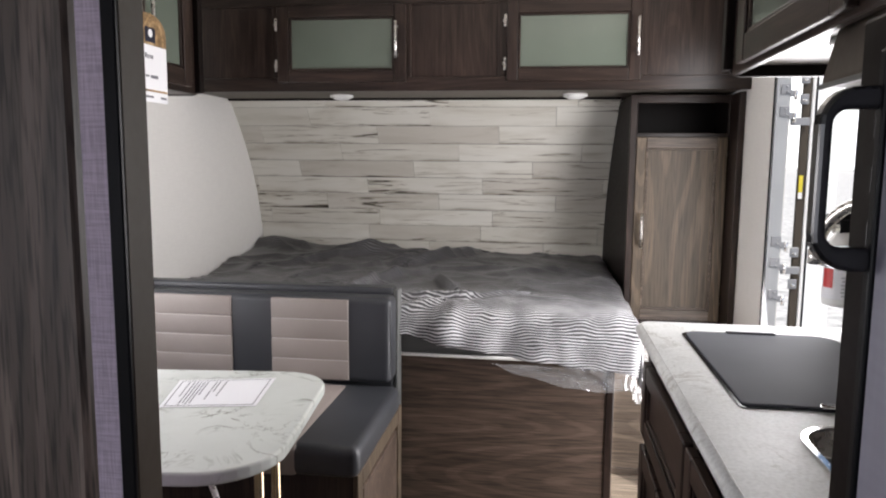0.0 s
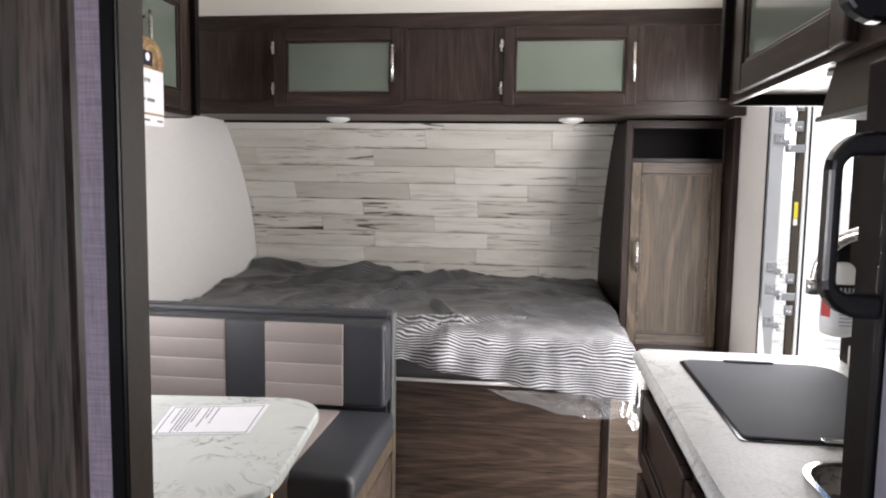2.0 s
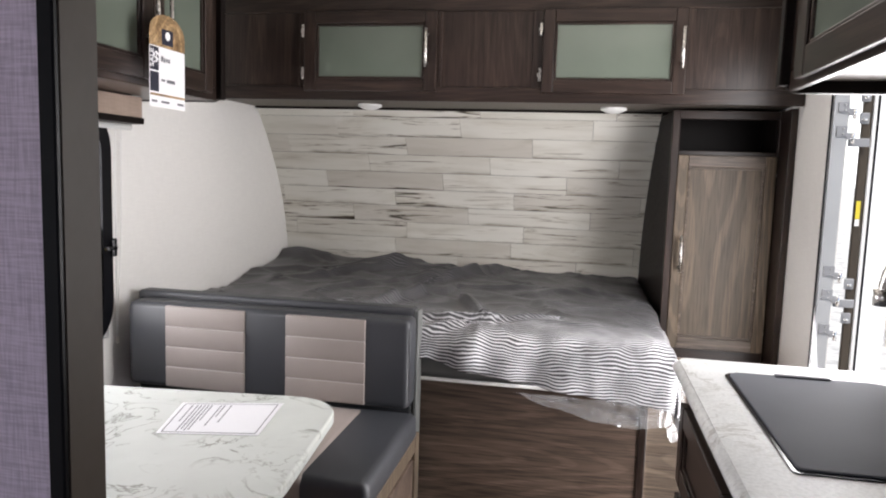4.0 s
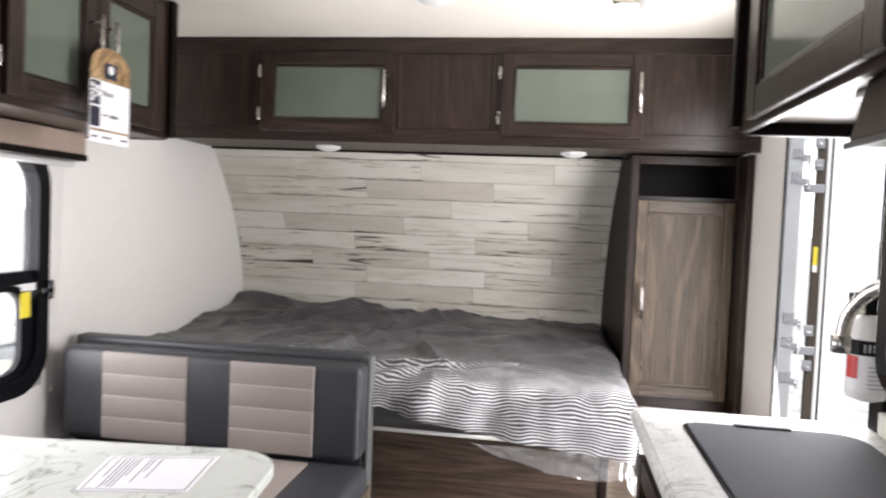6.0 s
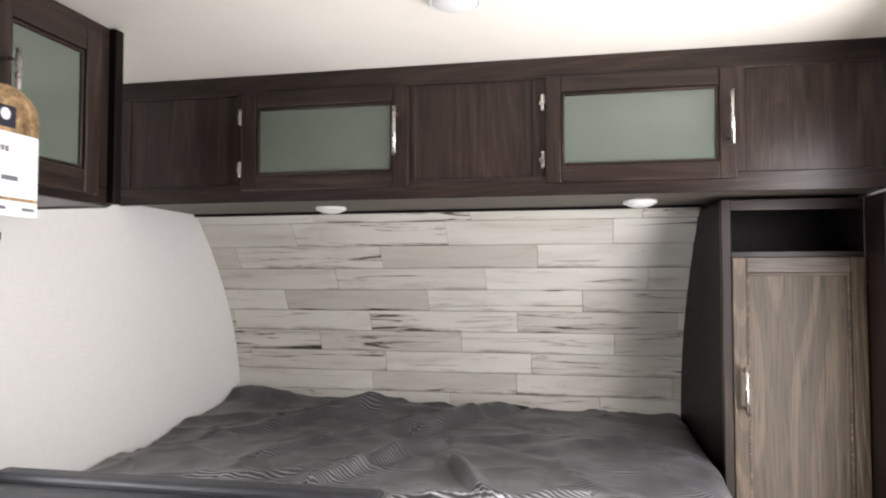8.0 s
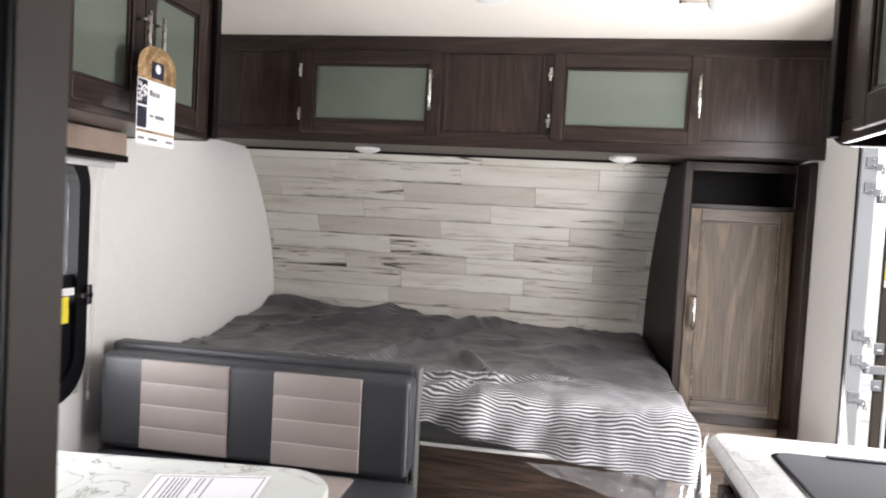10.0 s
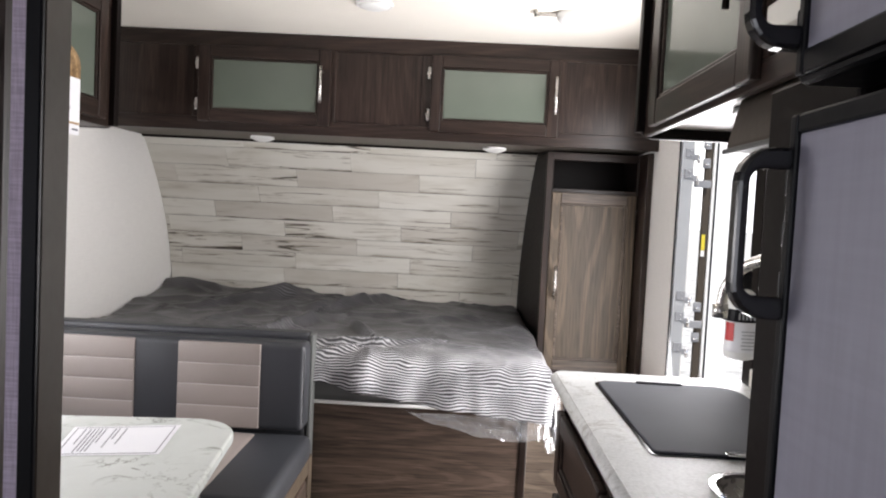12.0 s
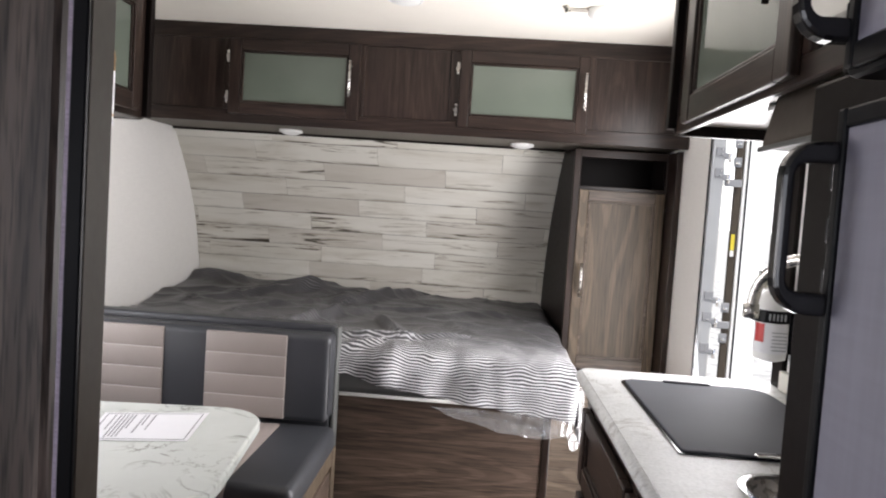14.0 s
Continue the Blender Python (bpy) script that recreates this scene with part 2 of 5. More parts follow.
def bedspread_cloth():
    """Charcoal cloth with thin wavy pale stripes that follow its length (UV in metres); door light is painted in toward
    the front.
    """
    m, n, l, b = mat("striped_bedspread")
    mp = coords(n, l, (1, 1, 1), uv=True, shift=False)
    wob = node(n, "ShaderNodeTexNoise", Scale=5.0, Detail=2.5, Roughness=0.55)
    l.new(mp.outputs[0], wob.inputs["Vector"])
    sep = n.new("ShaderNodeSeparateXYZ")
    l.new(mp.outputs[0], sep.inputs[0])
    add = n.new("ShaderNodeMath")
    add.operation = "MULTIPLY_ADD"
    add.inputs[1].default_value = 0.062
    l.new(wob.outputs["Fac"], add.inputs[0])
    l.new(sep.outputs["Y"], add.inputs[2])
    mul = n.new("ShaderNodeMath")
    mul.operation = "MULTIPLY"
    mul.inputs[1].default_value = 2 * math.pi / 0.0098
    l.new(add.outputs[0], mul.inputs[0])
    sn = n.new("ShaderNodeMath")
    sn.operation = "SINE"
    l.new(mul.outputs[0], sn.inputs[0])
    mr = node(n, "ShaderNodeMapRange")
    mr.inputs["From Min"].default_value, mr.inputs["From Max"].default_value = -1, 1
    l.new(sn.outputs[0], mr.inputs["Value"])
    thin = node(n, "ShaderNodeTexNoise", Scale=6.0, Detail=3.0)
    l.new(mp.outputs[0], thin.inputs["Vector"])
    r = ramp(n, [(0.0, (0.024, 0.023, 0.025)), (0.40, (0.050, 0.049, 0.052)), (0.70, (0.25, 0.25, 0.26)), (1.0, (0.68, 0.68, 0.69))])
    # Stripes strengthen from back to front hem, partly standing in for door light.
    hem_light = node(n, "ShaderNodeMapRange")
    hem_light.inputs["From Min"].default_value, hem_light.inputs["From Max"].default_value = 0.50, 1.30
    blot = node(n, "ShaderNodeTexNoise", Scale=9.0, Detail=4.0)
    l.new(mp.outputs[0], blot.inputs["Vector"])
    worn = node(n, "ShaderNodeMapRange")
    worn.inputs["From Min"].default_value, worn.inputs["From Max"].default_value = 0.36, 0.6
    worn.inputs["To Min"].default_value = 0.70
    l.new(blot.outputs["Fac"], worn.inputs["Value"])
    l.new(worn.outputs[0], hem_light.inputs["To Max"])
    l.new(sep.outputs["Y"], hem_light.inputs["Value"])
    patch = node(n, "ShaderNodeMapRange")
    patch.inputs["From Min"].default_value, patch.inputs["From Max"].default_value = 0.40, 0.66
    patch.inputs["To Min"].default_value, patch.inputs["To Max"].default_value = 0.40, 0.62
    l.new(thin.outputs["Fac"], patch.inputs["Value"])
    most = n.new("ShaderNodeMath")
    most.operation = "MAXIMUM"
    l.new(hem_light.outputs[0], most.inputs[0])
    l.new(patch.outputs[0], most.inputs[1])
    fade = n.new("ShaderNodeMath")
    fade.operation = "MULTIPLY"
    l.new(mr.outputs[0], fade.inputs[0])
    l.new(most.outputs[0], fade.inputs[1])
    # Dark threads are lifted too, so door light on the front is in the colour.
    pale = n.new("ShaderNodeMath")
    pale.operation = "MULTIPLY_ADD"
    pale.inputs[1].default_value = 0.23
    l.new(hem_light.outputs[0], pale.inputs[0])
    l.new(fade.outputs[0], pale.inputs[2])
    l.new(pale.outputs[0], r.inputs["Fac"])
    l.new(r.outputs["Color"], b.inputs["Base Color"])
    b.inputs["Roughness"].default_value = 0.5
    b.inputs["Coat Weight"].default_value = 0.4
    b.inputs["Sheen Weight"].default_value = 0.05
    b.inputs["Sheen Roughness"].default_value = 0.45
    b.inputs["Coat Roughness"].default_value = 0.3
    b.inputs["Specular IOR Level"].default_value = 0.25
    bump(n, l, mr.outputs[0], b, 0.3, 0.0015)
    return m


def glassy(name, color, alpha_mix, rough):
    m, n, l, b = mat(name)
    b.inputs["Base Color"].default_value = (*color, 1)
    b.inputs["Roughness"].default_value = rough
    tr = n.new("ShaderNodeBsdfTransparent")
    tr.inputs["Color"].default_value = (1, 1, 1, 1)
    mix = n.new("ShaderNodeMixShader")
    mix.inputs[0].default_value = alpha_mix
    l.new(tr.outputs[0], mix.inputs[1])
    l.new(b.outputs[0], mix.inputs[2])
    l.new(mix.outputs[0], n["Material Output"].inputs["Surface"])
    return m


def film():
    """Thin clear plastic: mostly seen through, glossy, a little milky."""
    m, n, l, b = mat("clear_plastic_film")
    tr = n.new("ShaderNodeBsdfTransparent")
    gl = node(n, "ShaderNodeBsdfGlossy", Roughness=0.16)
    df = node(n, "ShaderNodeBsdfDiffuse", Color=(0.9, 0.91, 0.92, 1.0))
    one, two = n.new("ShaderNodeMixShader"), n.new("ShaderNodeMixShader")
    one.inputs[0].default_value, two.inputs[0].default_value = 0.55, 0.22
    l.new(gl.outputs[0], one.inputs[1])
    l.new(df.outputs[0], one.inputs[2])
    l.new(tr.outputs[0], two.inputs[1])
    l.new(one.outputs[0], two.inputs[2])
    l.new(two.outputs[0], n["Material Output"].inputs["Surface"])
    return m


WOOD_V = wood("dark_oak_upright", (0.017, 0.0108, 0.0086), (0.053, 0.0340, 0.0268), "z")
WOOD_H = wood("dark_oak_level", (0.017, 0.0108, 0.0086), (0.053, 0.0340, 0.0268), "x")
WOOD_D = wood("dark_oak_lengthwise", (0.017, 0.0108, 0.0086), (0.053, 0.0340, 0.0268), "y")
OAK_V = wood("grey_oak_upright", (0.104, 0.077, 0.052), (0.158, 0.120, 0.083), "z", 0.42, 0.8, 0.62, 0.70)
# Wardrobe oak again, lightened in colour for the light from the entry door.
OAK_LIT = wood("door_lit_oak_level", (0.17, 0.132, 0.10), (0.27, 0.215, 0.17), "x", 0.42, 1.2)
OAK_H = wood("grey_oak_level", (0.058, 0.041, 0.031), (0.148, 0.106, 0.081), "x", 0.42, 1.4)
OAK_L = wood("grey_oak_rail", (0.090, 0.069, 0.054), (0.20, 0.158, 0.126), "x", 0.38, 1.8)
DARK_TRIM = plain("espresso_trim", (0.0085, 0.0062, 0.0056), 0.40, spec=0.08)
POST = wood("dark_oak_post", (0.105, 0.080, 0.068), (0.215, 0.168, 0.145), "z", 0.42, 1.4, 0.34, 0.62, 0.6, 300.0)
BLACK = plain("black_plastic", (0.006, 0.006, 0.0075), 0.35, spec=0.12)
BLACK_GLOSS = plain("black_gloss", (0.010, 0.010, 0.012), 0.16)
WALL = woven("cream_wall_vinyl", (0.77, 0.755, 0.725), 0.7, 300, 0.03, 0.12)
CEIL = plain("white_ceiling_vinyl", (0.84, 0.80, 0.725), 0.6, 0, 0.02, 90, 0.12)
WHITE = plain("white_plastic", (0.80, 0.80, 0.78), 0.38, 0, 0.03)
CREAM = plain("cream_plastic", (0.74, 0.72, 0.65), 0.4, 0, 0.04)
UNDER_K = plain("kitchen_cabinet_underside", (0.17, 0.15, 0.128), 0.3, 0, 0.05, spec=0.3)
UNDER = plain("cabinet_underside", (0.13, 0.112, 0.095), 0.5, 0, 0.05, spec=0.2)
LINEN = woven("lilac_grey_linen", (0.45, 0.385, 0.48), 0.75, 520, 0.20, 0.4)
STEEL = plain("brushed_nickel", (0.62, 0.60, 0.57), 0.28, 1.0, 0.05, 60, 0.0)
CHROME = plain("chrome", (0.80, 0.80, 0.80), 0.10, 1.0, 0.02, 30, 0.0)
BRASS = plain("warm_brass_tube", (0.60, 0.47, 0.30), 0.25, 1.0, 0.05)
HINGE = plain("bright_hinge_metal", (0.30, 0.305, 0.325), 0.42, 0.3, 0.05, 60, 0.0)
ALU = plain("grey_aluminium", (0.40, 0.41, 0.43), 0.45, 0.2, 0.06)
FRIDGE = woven("lilac_grey_fridge_panel", (0.225, 0.22, 0.275), 0.45, 120, 0.06, 0.05)
FROST = plain("frosted_green_glass", (0.118, 0.138, 0.113), 0.08, 0, 0.05, 4, 0.0)
EDGE = plain("grey_vinyl_edging", (0.105, 0.108, 0.104), 0.45, 0, 0.08)
# Seam stitching, with the highlight along it painted as a lighter colour.
STITCH_SHINE = plain("seam_thread_highlight", (0.46, 0.41, 0.385), 0.6)
VINYL_D = plain("charcoal_vinyl", (0.035, 0.037, 0.042), 0.42, 0, 0.10, 260, 0.35)
VINYL_G = plain("taupe_vinyl", (0.285, 0.245, 0.225), 0.5, 0, 0.06, 260, 0.35)
TABLE = marble("white_marble_laminate", (0.66, 0.69, 0.655), (0.30, 0.30, 0.27), 0.0, 0.22, 6.0)
COUNTER = marble("grey_marble_laminate", (0.70, 0.71, 0.695), (0.44, 0.43, 0.40), 0.15, 0.5, 8.0)
LID = plain("smoked_glass_lid", (0.105, 0.108, 0.120), 0.68, 0, 0.04, 6, 0.0, spec=0.05)
PLANK = plank_print("whitewashed_plank", ((0.705, 0.688, 0.625), (0.675, 0.658, 0.595), (0.62, 0.60, 0.535)))
PLANK_GREY = plank_print("weathered_grey_plank", ((0.62, 0.595, 0.535), (0.58, 0.555, 0.495), (0.53, 0.50, 0.44)))
SPREAD = bedspread_cloth()
PAPER = plain("white_paper", (0.82, 0.82, 0.84), 0.6, 0, 0.01)
INK = plain("grey_ink", (0.16, 0.16, 0.18), 0.6)
NAVY = plain("navy_ink", (0.012, 0.013, 0.03), 0.5)
CARD = wood("printed_wood_card", (0.18, 0.10, 0.04), (0.62, 0.42, 0.22), "x", 0.5)
FLOOR = wood("vinyl_plank_floor", (0.28, 0.22, 0.17), (0.46, 0.39, 0.32), "x", 0.45)
RED = plain("red_label", (0.55, 0.04, 0.04), 0.4)
YELLOW = plain("yellow_label", (0.75, 0.62, 0.05), 0.4)
BROWN_METAL = plain("bronze_trim", (0.066, 0.054, 0.043), 0.45, 0.0, 0.08, spec=0.2)
BRIGHT_ALU = plain("white_door_skin", (0.85, 0.85, 0.85), 0.4, 0, 0.03)
VALANCE = woven("taupe_valance", (0.33, 0.25, 0.20), 0.8, 260, 0.1, 0.2)
GRAVEL = plain("pale_gravel", (0.68, 0.66, 0.63), 0.9, 0, 0.3, 40, 0.6)
FILM = film()
TINT = glassy("tinted_window_glass", (0.02, 0.028, 0.018), 0.93, 0.05)
GLOW, gn, gl_, gb = mat("bright_hazy_sky")
gb.inputs["Base Color"].default_value = (0.8, 0.8, 0.8, 1)
gb.inputs["Emission Color"].default_value = (1.0, 0.99, 0.98, 1)
gb.inputs["Emission Strength"].default_value = 1.25
PANE = glassy("window_glass", (0.8, 0.85, 0.85), 0.08, 0.03)

# ---- building helpers ----
BASE = {}


def thing(name, base, label, category, group="", kind=""):
    ob = new(name)
    ob.empty_display_size = 0.05
    ob.location = base
    BASE[ob.name] = Vector(base)
    return tagged(ob, label, category, group, kind)


def finish(ob, material, smooth):
    ob.data.materials.append(material)
    if smooth:
        for p in ob.data.polygons:
            p.use_smooth = True
    return ob


def part(name, bm, material, parent, label="", smooth=False):
    """One mesh under a thing or under a part of it; bm in world metres."""
    base = BASE[parent.name]
    bm.transform(Matrix.Translation(-base))
    me = bpy.data.meshes.new(name)
    bm.to_mesh(me)
    bm.free()
    ob = new(name, me)
    ob.parent = parent
    BASE[ob.name] = base
    if label:
        ob["label"] = label
    return finish(ob, material, smooth)


def solid(name, bm, material, label, category, kind="", group="", smooth=False, base=None):
    """A top-level thing, or a piece of the setting, of one mesh."""
    base = Vector(base or (0, 0, 0))
    bm.transform(Matrix.Translation(-base))
    me = bpy.data.meshes.new(name)
    bm.to_mesh(me)
    bm.free()
    ob = new(name, me)
    ob.location = base
    BASE[ob.name] = base
    return tagged(finish(ob, material, smooth), label, category, group, kind)


def join(*bms):
    out = bmesh.new()
    for b in bms:
        me = bpy.data.meshes.new("tmp")
        b.to_mesh(me)
        b.free()
        out.from_mesh(me)
        bpy.data.meshes.remove(me)
    return out


def box(x0, x1, y0, y1, z0, z1, b=0.002, seg=1):
    bm = bmesh.new()
    bmesh.ops.create_cube(bm, size=1.0)
    for v in bm.verts:
        v.co = Vector(((x0 + x1) / 2 + v.co.x * (x1 - x0), (y0 + y1) / 2 + v.co.y * (y1 - y0), (z0 + z1) / 2 + v.co.z * (z1 - z0)))
    if b:
        bmesh.ops.bevel(bm, geom=bm.edges[:], offset=b, segments=seg, affect="EDGES", profile=0.5)
    return bm


def prism(points, d, b=0.0, seg=2):
    """A closed outline (3D points in one plane) pushed along the vector d."""
    bm = bmesh.new()
    f = bm.faces.new([bm.verts.new(p) for p in points])
    r = bmesh.ops.extrude_face_region(bm, geom=[f])
    bmesh.ops.translate(bm, verts=[v for v in r["geom"] if isinstance(v, bmesh.types.BMVert)], vec=d)
    bmesh.ops.recalc_face_normals(bm, faces=bm.faces[:])
    if b:
        flat = [e for e in bm.edges if len(e.link_faces) == 2 and e.calc_face_angle(0) > 1.0]
        bmesh.ops.bevel(bm, geom=flat, offset=b, segments=seg, affect="EDGES", profile=0.5)
    return bm


def round_rect(u0, u1, v0, v1, r, n=6):
    """Outline of a rectangle with round corners; r may be one radius or four (from lower left, anticlockwise)."""
    rs = r if isinstance(r, tuple) else (r,) * 4
    out = []
    for k, (cu, cv, a0) in enumerate(((u0, v0, 180), (u1, v0, 270), (u1, v1, 0), (u0, v1, 90))):
        q = max(rs[k], 1e-4)
        cx, cy = cu + (q if cu == u0 else -q), cv + (q if cv == v0 else -q)
        for i in range(n + 1):
            a = radians(a0 + 90 * i / n)
            out.append((cx + q * math.cos(a), cy + q * math.sin(a)))
    return out


def tube(points, r, n=10, caps=True):
    """A round bar along a line of points."""
    bm = bmesh.new()
    pts = [Vector(p) for p in points]
    rings = []
    side = None
    for i, p in enumerate(pts):
        d = (pts[min(i + 1, len(pts) - 1)] - pts[max(i - 1, 0)]).normalized()
        if side is None:
            side = d.orthogonal().normalized()
        side = (side - d * side.dot(d)).normalized()
        up = d.cross(side)
        rings.append([bm.verts.new(p + r * (math.cos(2 * math.pi * k / n) * side + math.sin(2 * math.pi * k / n) * up)) for k in range(n)])
    for a, b in zip(rings, rings[1:]):
        for k in range(n):
            bm.faces.new((a[k], a[(k + 1) % n], b[(k + 1) % n], b[k]))
    if caps:
        bm.faces.new(rings[0][::-1])
        bm.faces.new(rings[-1])
    bmesh.ops.recalc_face_normals(bm, faces=bm.faces[:])
    return bm


def lathe(profile, centre, n=28, axis="z"):
    """A turned shape: profile of (radius, height) about an upright or level axis."""
    bm = bmesh.new()
    rings = []
    for r, h in profile:
        ring = []
        for k in range(n):
            a = 2 * math.pi * k / n
            p = Vector((r * math.cos(a), r * math.sin(a), h))
            if axis == "x":
                p = Vector((h, p.x, p.y))
            ring.append(bm.verts.new(Vector(centre) + p))
        rings.append(ring)
    for a, b in zip(rings, rings[1:]):
        for k in range(n):
            bm.faces.new((a[k], a[(k + 1) % n], b[(k + 1) % n], b[k]))
    bm.faces.new(rings[0][::-1])
    bm.faces.new(rings[-1])
    bmesh.ops.recalc_face_normals(bm, faces=bm.faces[:])
    return bm


def facing(side, at):
    """Maps (u, v, d) to the world for a front that faces -y, -x or +x: u level, v up, d out of the front."""
    return {"-y": lambda u, v, d: (u, at - d, v), "-x": lambda u, v, d: (at - d, u, v), "+x": lambda u, v, d: (at + d, u, v)}[side]


def fbox(f, u0, u1, v0, v1, d0, d1, b=0.002, seg=1):
    p, q = f(u0, v0, d0), f(u1, v1, d1)
    lo, hi = [min(a, c) for a, c in zip(p, q)], [max(a, c) for a, c in zip(p, q)]
    return box(lo[0], hi[0], lo[1], hi[1], lo[2], hi[2], b, seg)


def ring(f3, outer, inner, d):
    """A flat frame between two outlines of equal length, pushed along d."""
    bm = bmesh.new()
    n = len(outer)
    a = [bm.verts.new(f3(*p)) for p in outer]
    b = [bm.verts.new(f3(*p)) for p in inner]
    a2 = [bm.verts.new(Vector(f3(*p)) + Vector(d)) for p in outer]
    b2 = [bm.verts.new(Vector(f3(*p)) + Vector(d)) for p in inner]
    for k in range(n):
        j = (k + 1) % n
        bm.faces.new((a[k], a[j], b[j], b[k]))
        bm.faces.new((a2[k], b2[k], b2[j], a2[j]))
        bm.faces.new((a[k], a2[k], a2[j], a[j]))
        bm.faces.new((b[k], b[j], b2[j], b2[k]))
    bmesh.ops.recalc_face_normals(bm, faces=bm.faces[:])
    return bm


def bar_handle(f, u, v0, v1, parent, material, level=False, out=0.034, r=0.0055):
    h = part("handle", tube([f(u, v0, out), f(u, v1, out)], r, 10), material, parent, "slim bar handle", True)
    for v in (v0 + 0.12 * (v1 - v0), v1 - 0.12 * (v1 - v0)):
        part("post", tube([f(u, v, 0), f(u, v, out)], r * 0.8, 8), material, h, smooth=True)
    return h


def hinge(f, u, v, parent, material):
    return part("hinge", join(fbox(f, u - 0.006, u + 0.006, v - 0.024, v + 0.024, 0, 0.012, 0.004, 2), fbox(f, u - 0.010, u + 0.010, v - 0.007, v + 0.007, 0, 0.007, 0.002)), material, parent, "small nickel hinge")


def panel_door(f, u0, u1, v0, v1, parent, fill, frame_u=0.055, frame_v=0.05, thick=0.019, handle_u=None, handle_v=None, hinges=(), hinge_u=0.0, handle_mat=None, up=None, across=None, glass=False):
    """A framed cabinet door: stiles, rails, an inner bead and a pane or panel."""
    up, across = up or WOOD_V, across or WOOD_H
    outer = ((u0 + 0.001, v0 + 0.001), (u1 - 0.001, v0 + 0.001), (u1 - 0.001, v1 - 0.001), (u0 + 0.001, v1 - 0.001))
    inside = ((u0 + frame_u, v0 + frame_v), (u1 - frame_u, v0 + frame_v), (u1 - frame_u, v1 - frame_v), (u0 + frame_u, v1 - frame_v))
    d = part("door", ring(lambda u, v: f(u, v, 0.0005), outer, inside, Vector(f(0, 0, thick - 0.004)) - Vector(f(0, 0, 0.0005))), up, parent, "framed cabinet door")
    for a, b in ((u0, u0 + frame_u), (u1 - frame_u, u1)):
        part("stile", fbox(f, a, b, v0, v1, 0.0, thick, 0.004, 2), up, d)
    for a, b in ((v0, v0 + frame_v), (v1 - frame_v, v1)):
        part("rail", fbox(f, u0 + frame_u, u1 - frame_u, a, b, 0.0, thick - 0.0012, 0.003, 2), across, d)
    a0, a1, b0, b1, w = u0 + frame_u, u1 - frame_u, v0 + frame_v, v1 - frame_v, 0.009
    part("bead", join(fbox(f, a0, a0 + w, b0, b1, 0.002, thick - 0.006, 0.003, 2), fbox(f, a1 - w, a1, b0, b1, 0.002, thick - 0.006, 0.003, 2), fbox(f, a0 + w, a1 - w, b0, b0 + w, 0.002, thick - 0.006, 0.003, 2), fbox(f, a0 + w, a1 - w, b1 - w, b1, 0.002, thick - 0.006, 0.003, 2)), across, d)
    part("pane" if glass else "panel", fbox(f, a0 + w * 0.5, a1 - w * 0.5, b0 + w * 0.5, b1 - w * 0.5, 0.001, 0.006, 0), fill, d, "frosted green glass pane" if glass else "")
    if handle_u is not None:
        bar_handle(lambda u, v, k: f(u, v, k + thick), handle_u, *handle_v, d, handle_mat or STEEL)
    for v in hinges:
        hinge(f, hinge_u, v, d, STEEL)
    return d

# ---- the shell of the trailer ----
XL, XR, TOP, YB, YF = -1.125, 1.125, 2.0, -1.1, 3.0
T = 0.05


def wall_y(name, x0, x1, y0, y1, holes, label):
    """A long side wall with openings (y0, y1, z0, z1) that go right through it."""
    ys = sorted({y0, y1, *[h[0] for h in holes], *[h[1] for h in holes]})
    bms = []
    for a, b in zip(ys, ys[1:]):
        cut = [h for h in holes if h[0] <= a and h[1] >= b]
        zs = [0.0] + [z for h in cut for z in (h[2], h[3])] + [TOP]
        for k in range(0, len(zs), 2):
            if zs[k + 1] - zs[k] > 1e-4:
                bms.append(box(x0, x1, a, b, zs[k], zs[k + 1], 0))
    bm = join(*bms)
    bmesh.ops.remove_doubles(bm, verts=bm.verts[:], dist=1e-5)
    return solid(name, bm, WALL, label, "wall", "structure")


DOOR_Y0, DOOR_Y1, DOOR_TOP = 2.03, 2.72, 1.80
WIN_L = (1.38, 2.380, 0.765, 1.50)
WIN_R = (1.25, 1.882, 1.035, 1.405)
wall_y("wall_left", XL - T, XL, YB, 4.2, [WIN_L], "cream textured vinyl side wall of the trailer")
wall_y("wall_right", XR, XR + T, YB, 4.2, [WIN_R, (DOOR_Y0, DOOR_Y1, 0.0, DOOR_TOP)], "cream side wall with the entry door opening")
BWX0, BWX1, BWZ0, BWZ1 = -1.0, 0.1, 0.85, 1.6
solid("wall_back", join(box(XL - T, BWX0, YB - T, YB, 0, TOP, 0), box(BWX1, XR + T, YB - T, YB, 0, TOP, 0), box(BWX0, BWX1, YB - T, YB, 0, BWZ0, 0), box(BWX0, BWX1, YB - T, YB, BWZ1, TOP, 0)), WALL, "cream back wall with a window opening", "wall", "structure")
solid("wall_front", box(XL - T, XR + T, 4.2, 4.2 + T, 0, TOP, 0), WALL, "plain cream nose wall behind the bed", "wall", "structure")
solid("ceiling", box(XL - T, XR + T, YB - T, 4.25, TOP, TOP + 0.06, 0), CEIL, "white vinyl ceiling, faintly textured", "ceiling", "structure")
floor = solid("floor", box(XL - T, XR + T, YB - T, 4.25, -0.06, -0.004, 0), DARK_TRIM, "wood-look vinyl plank floor", "floor", "structure")
solid("ground", box(-600, 600, -600, 600, -0.85, -0.75, 0), GRAVEL, "pale sunlit gravel lot outside", "ground", "structure")
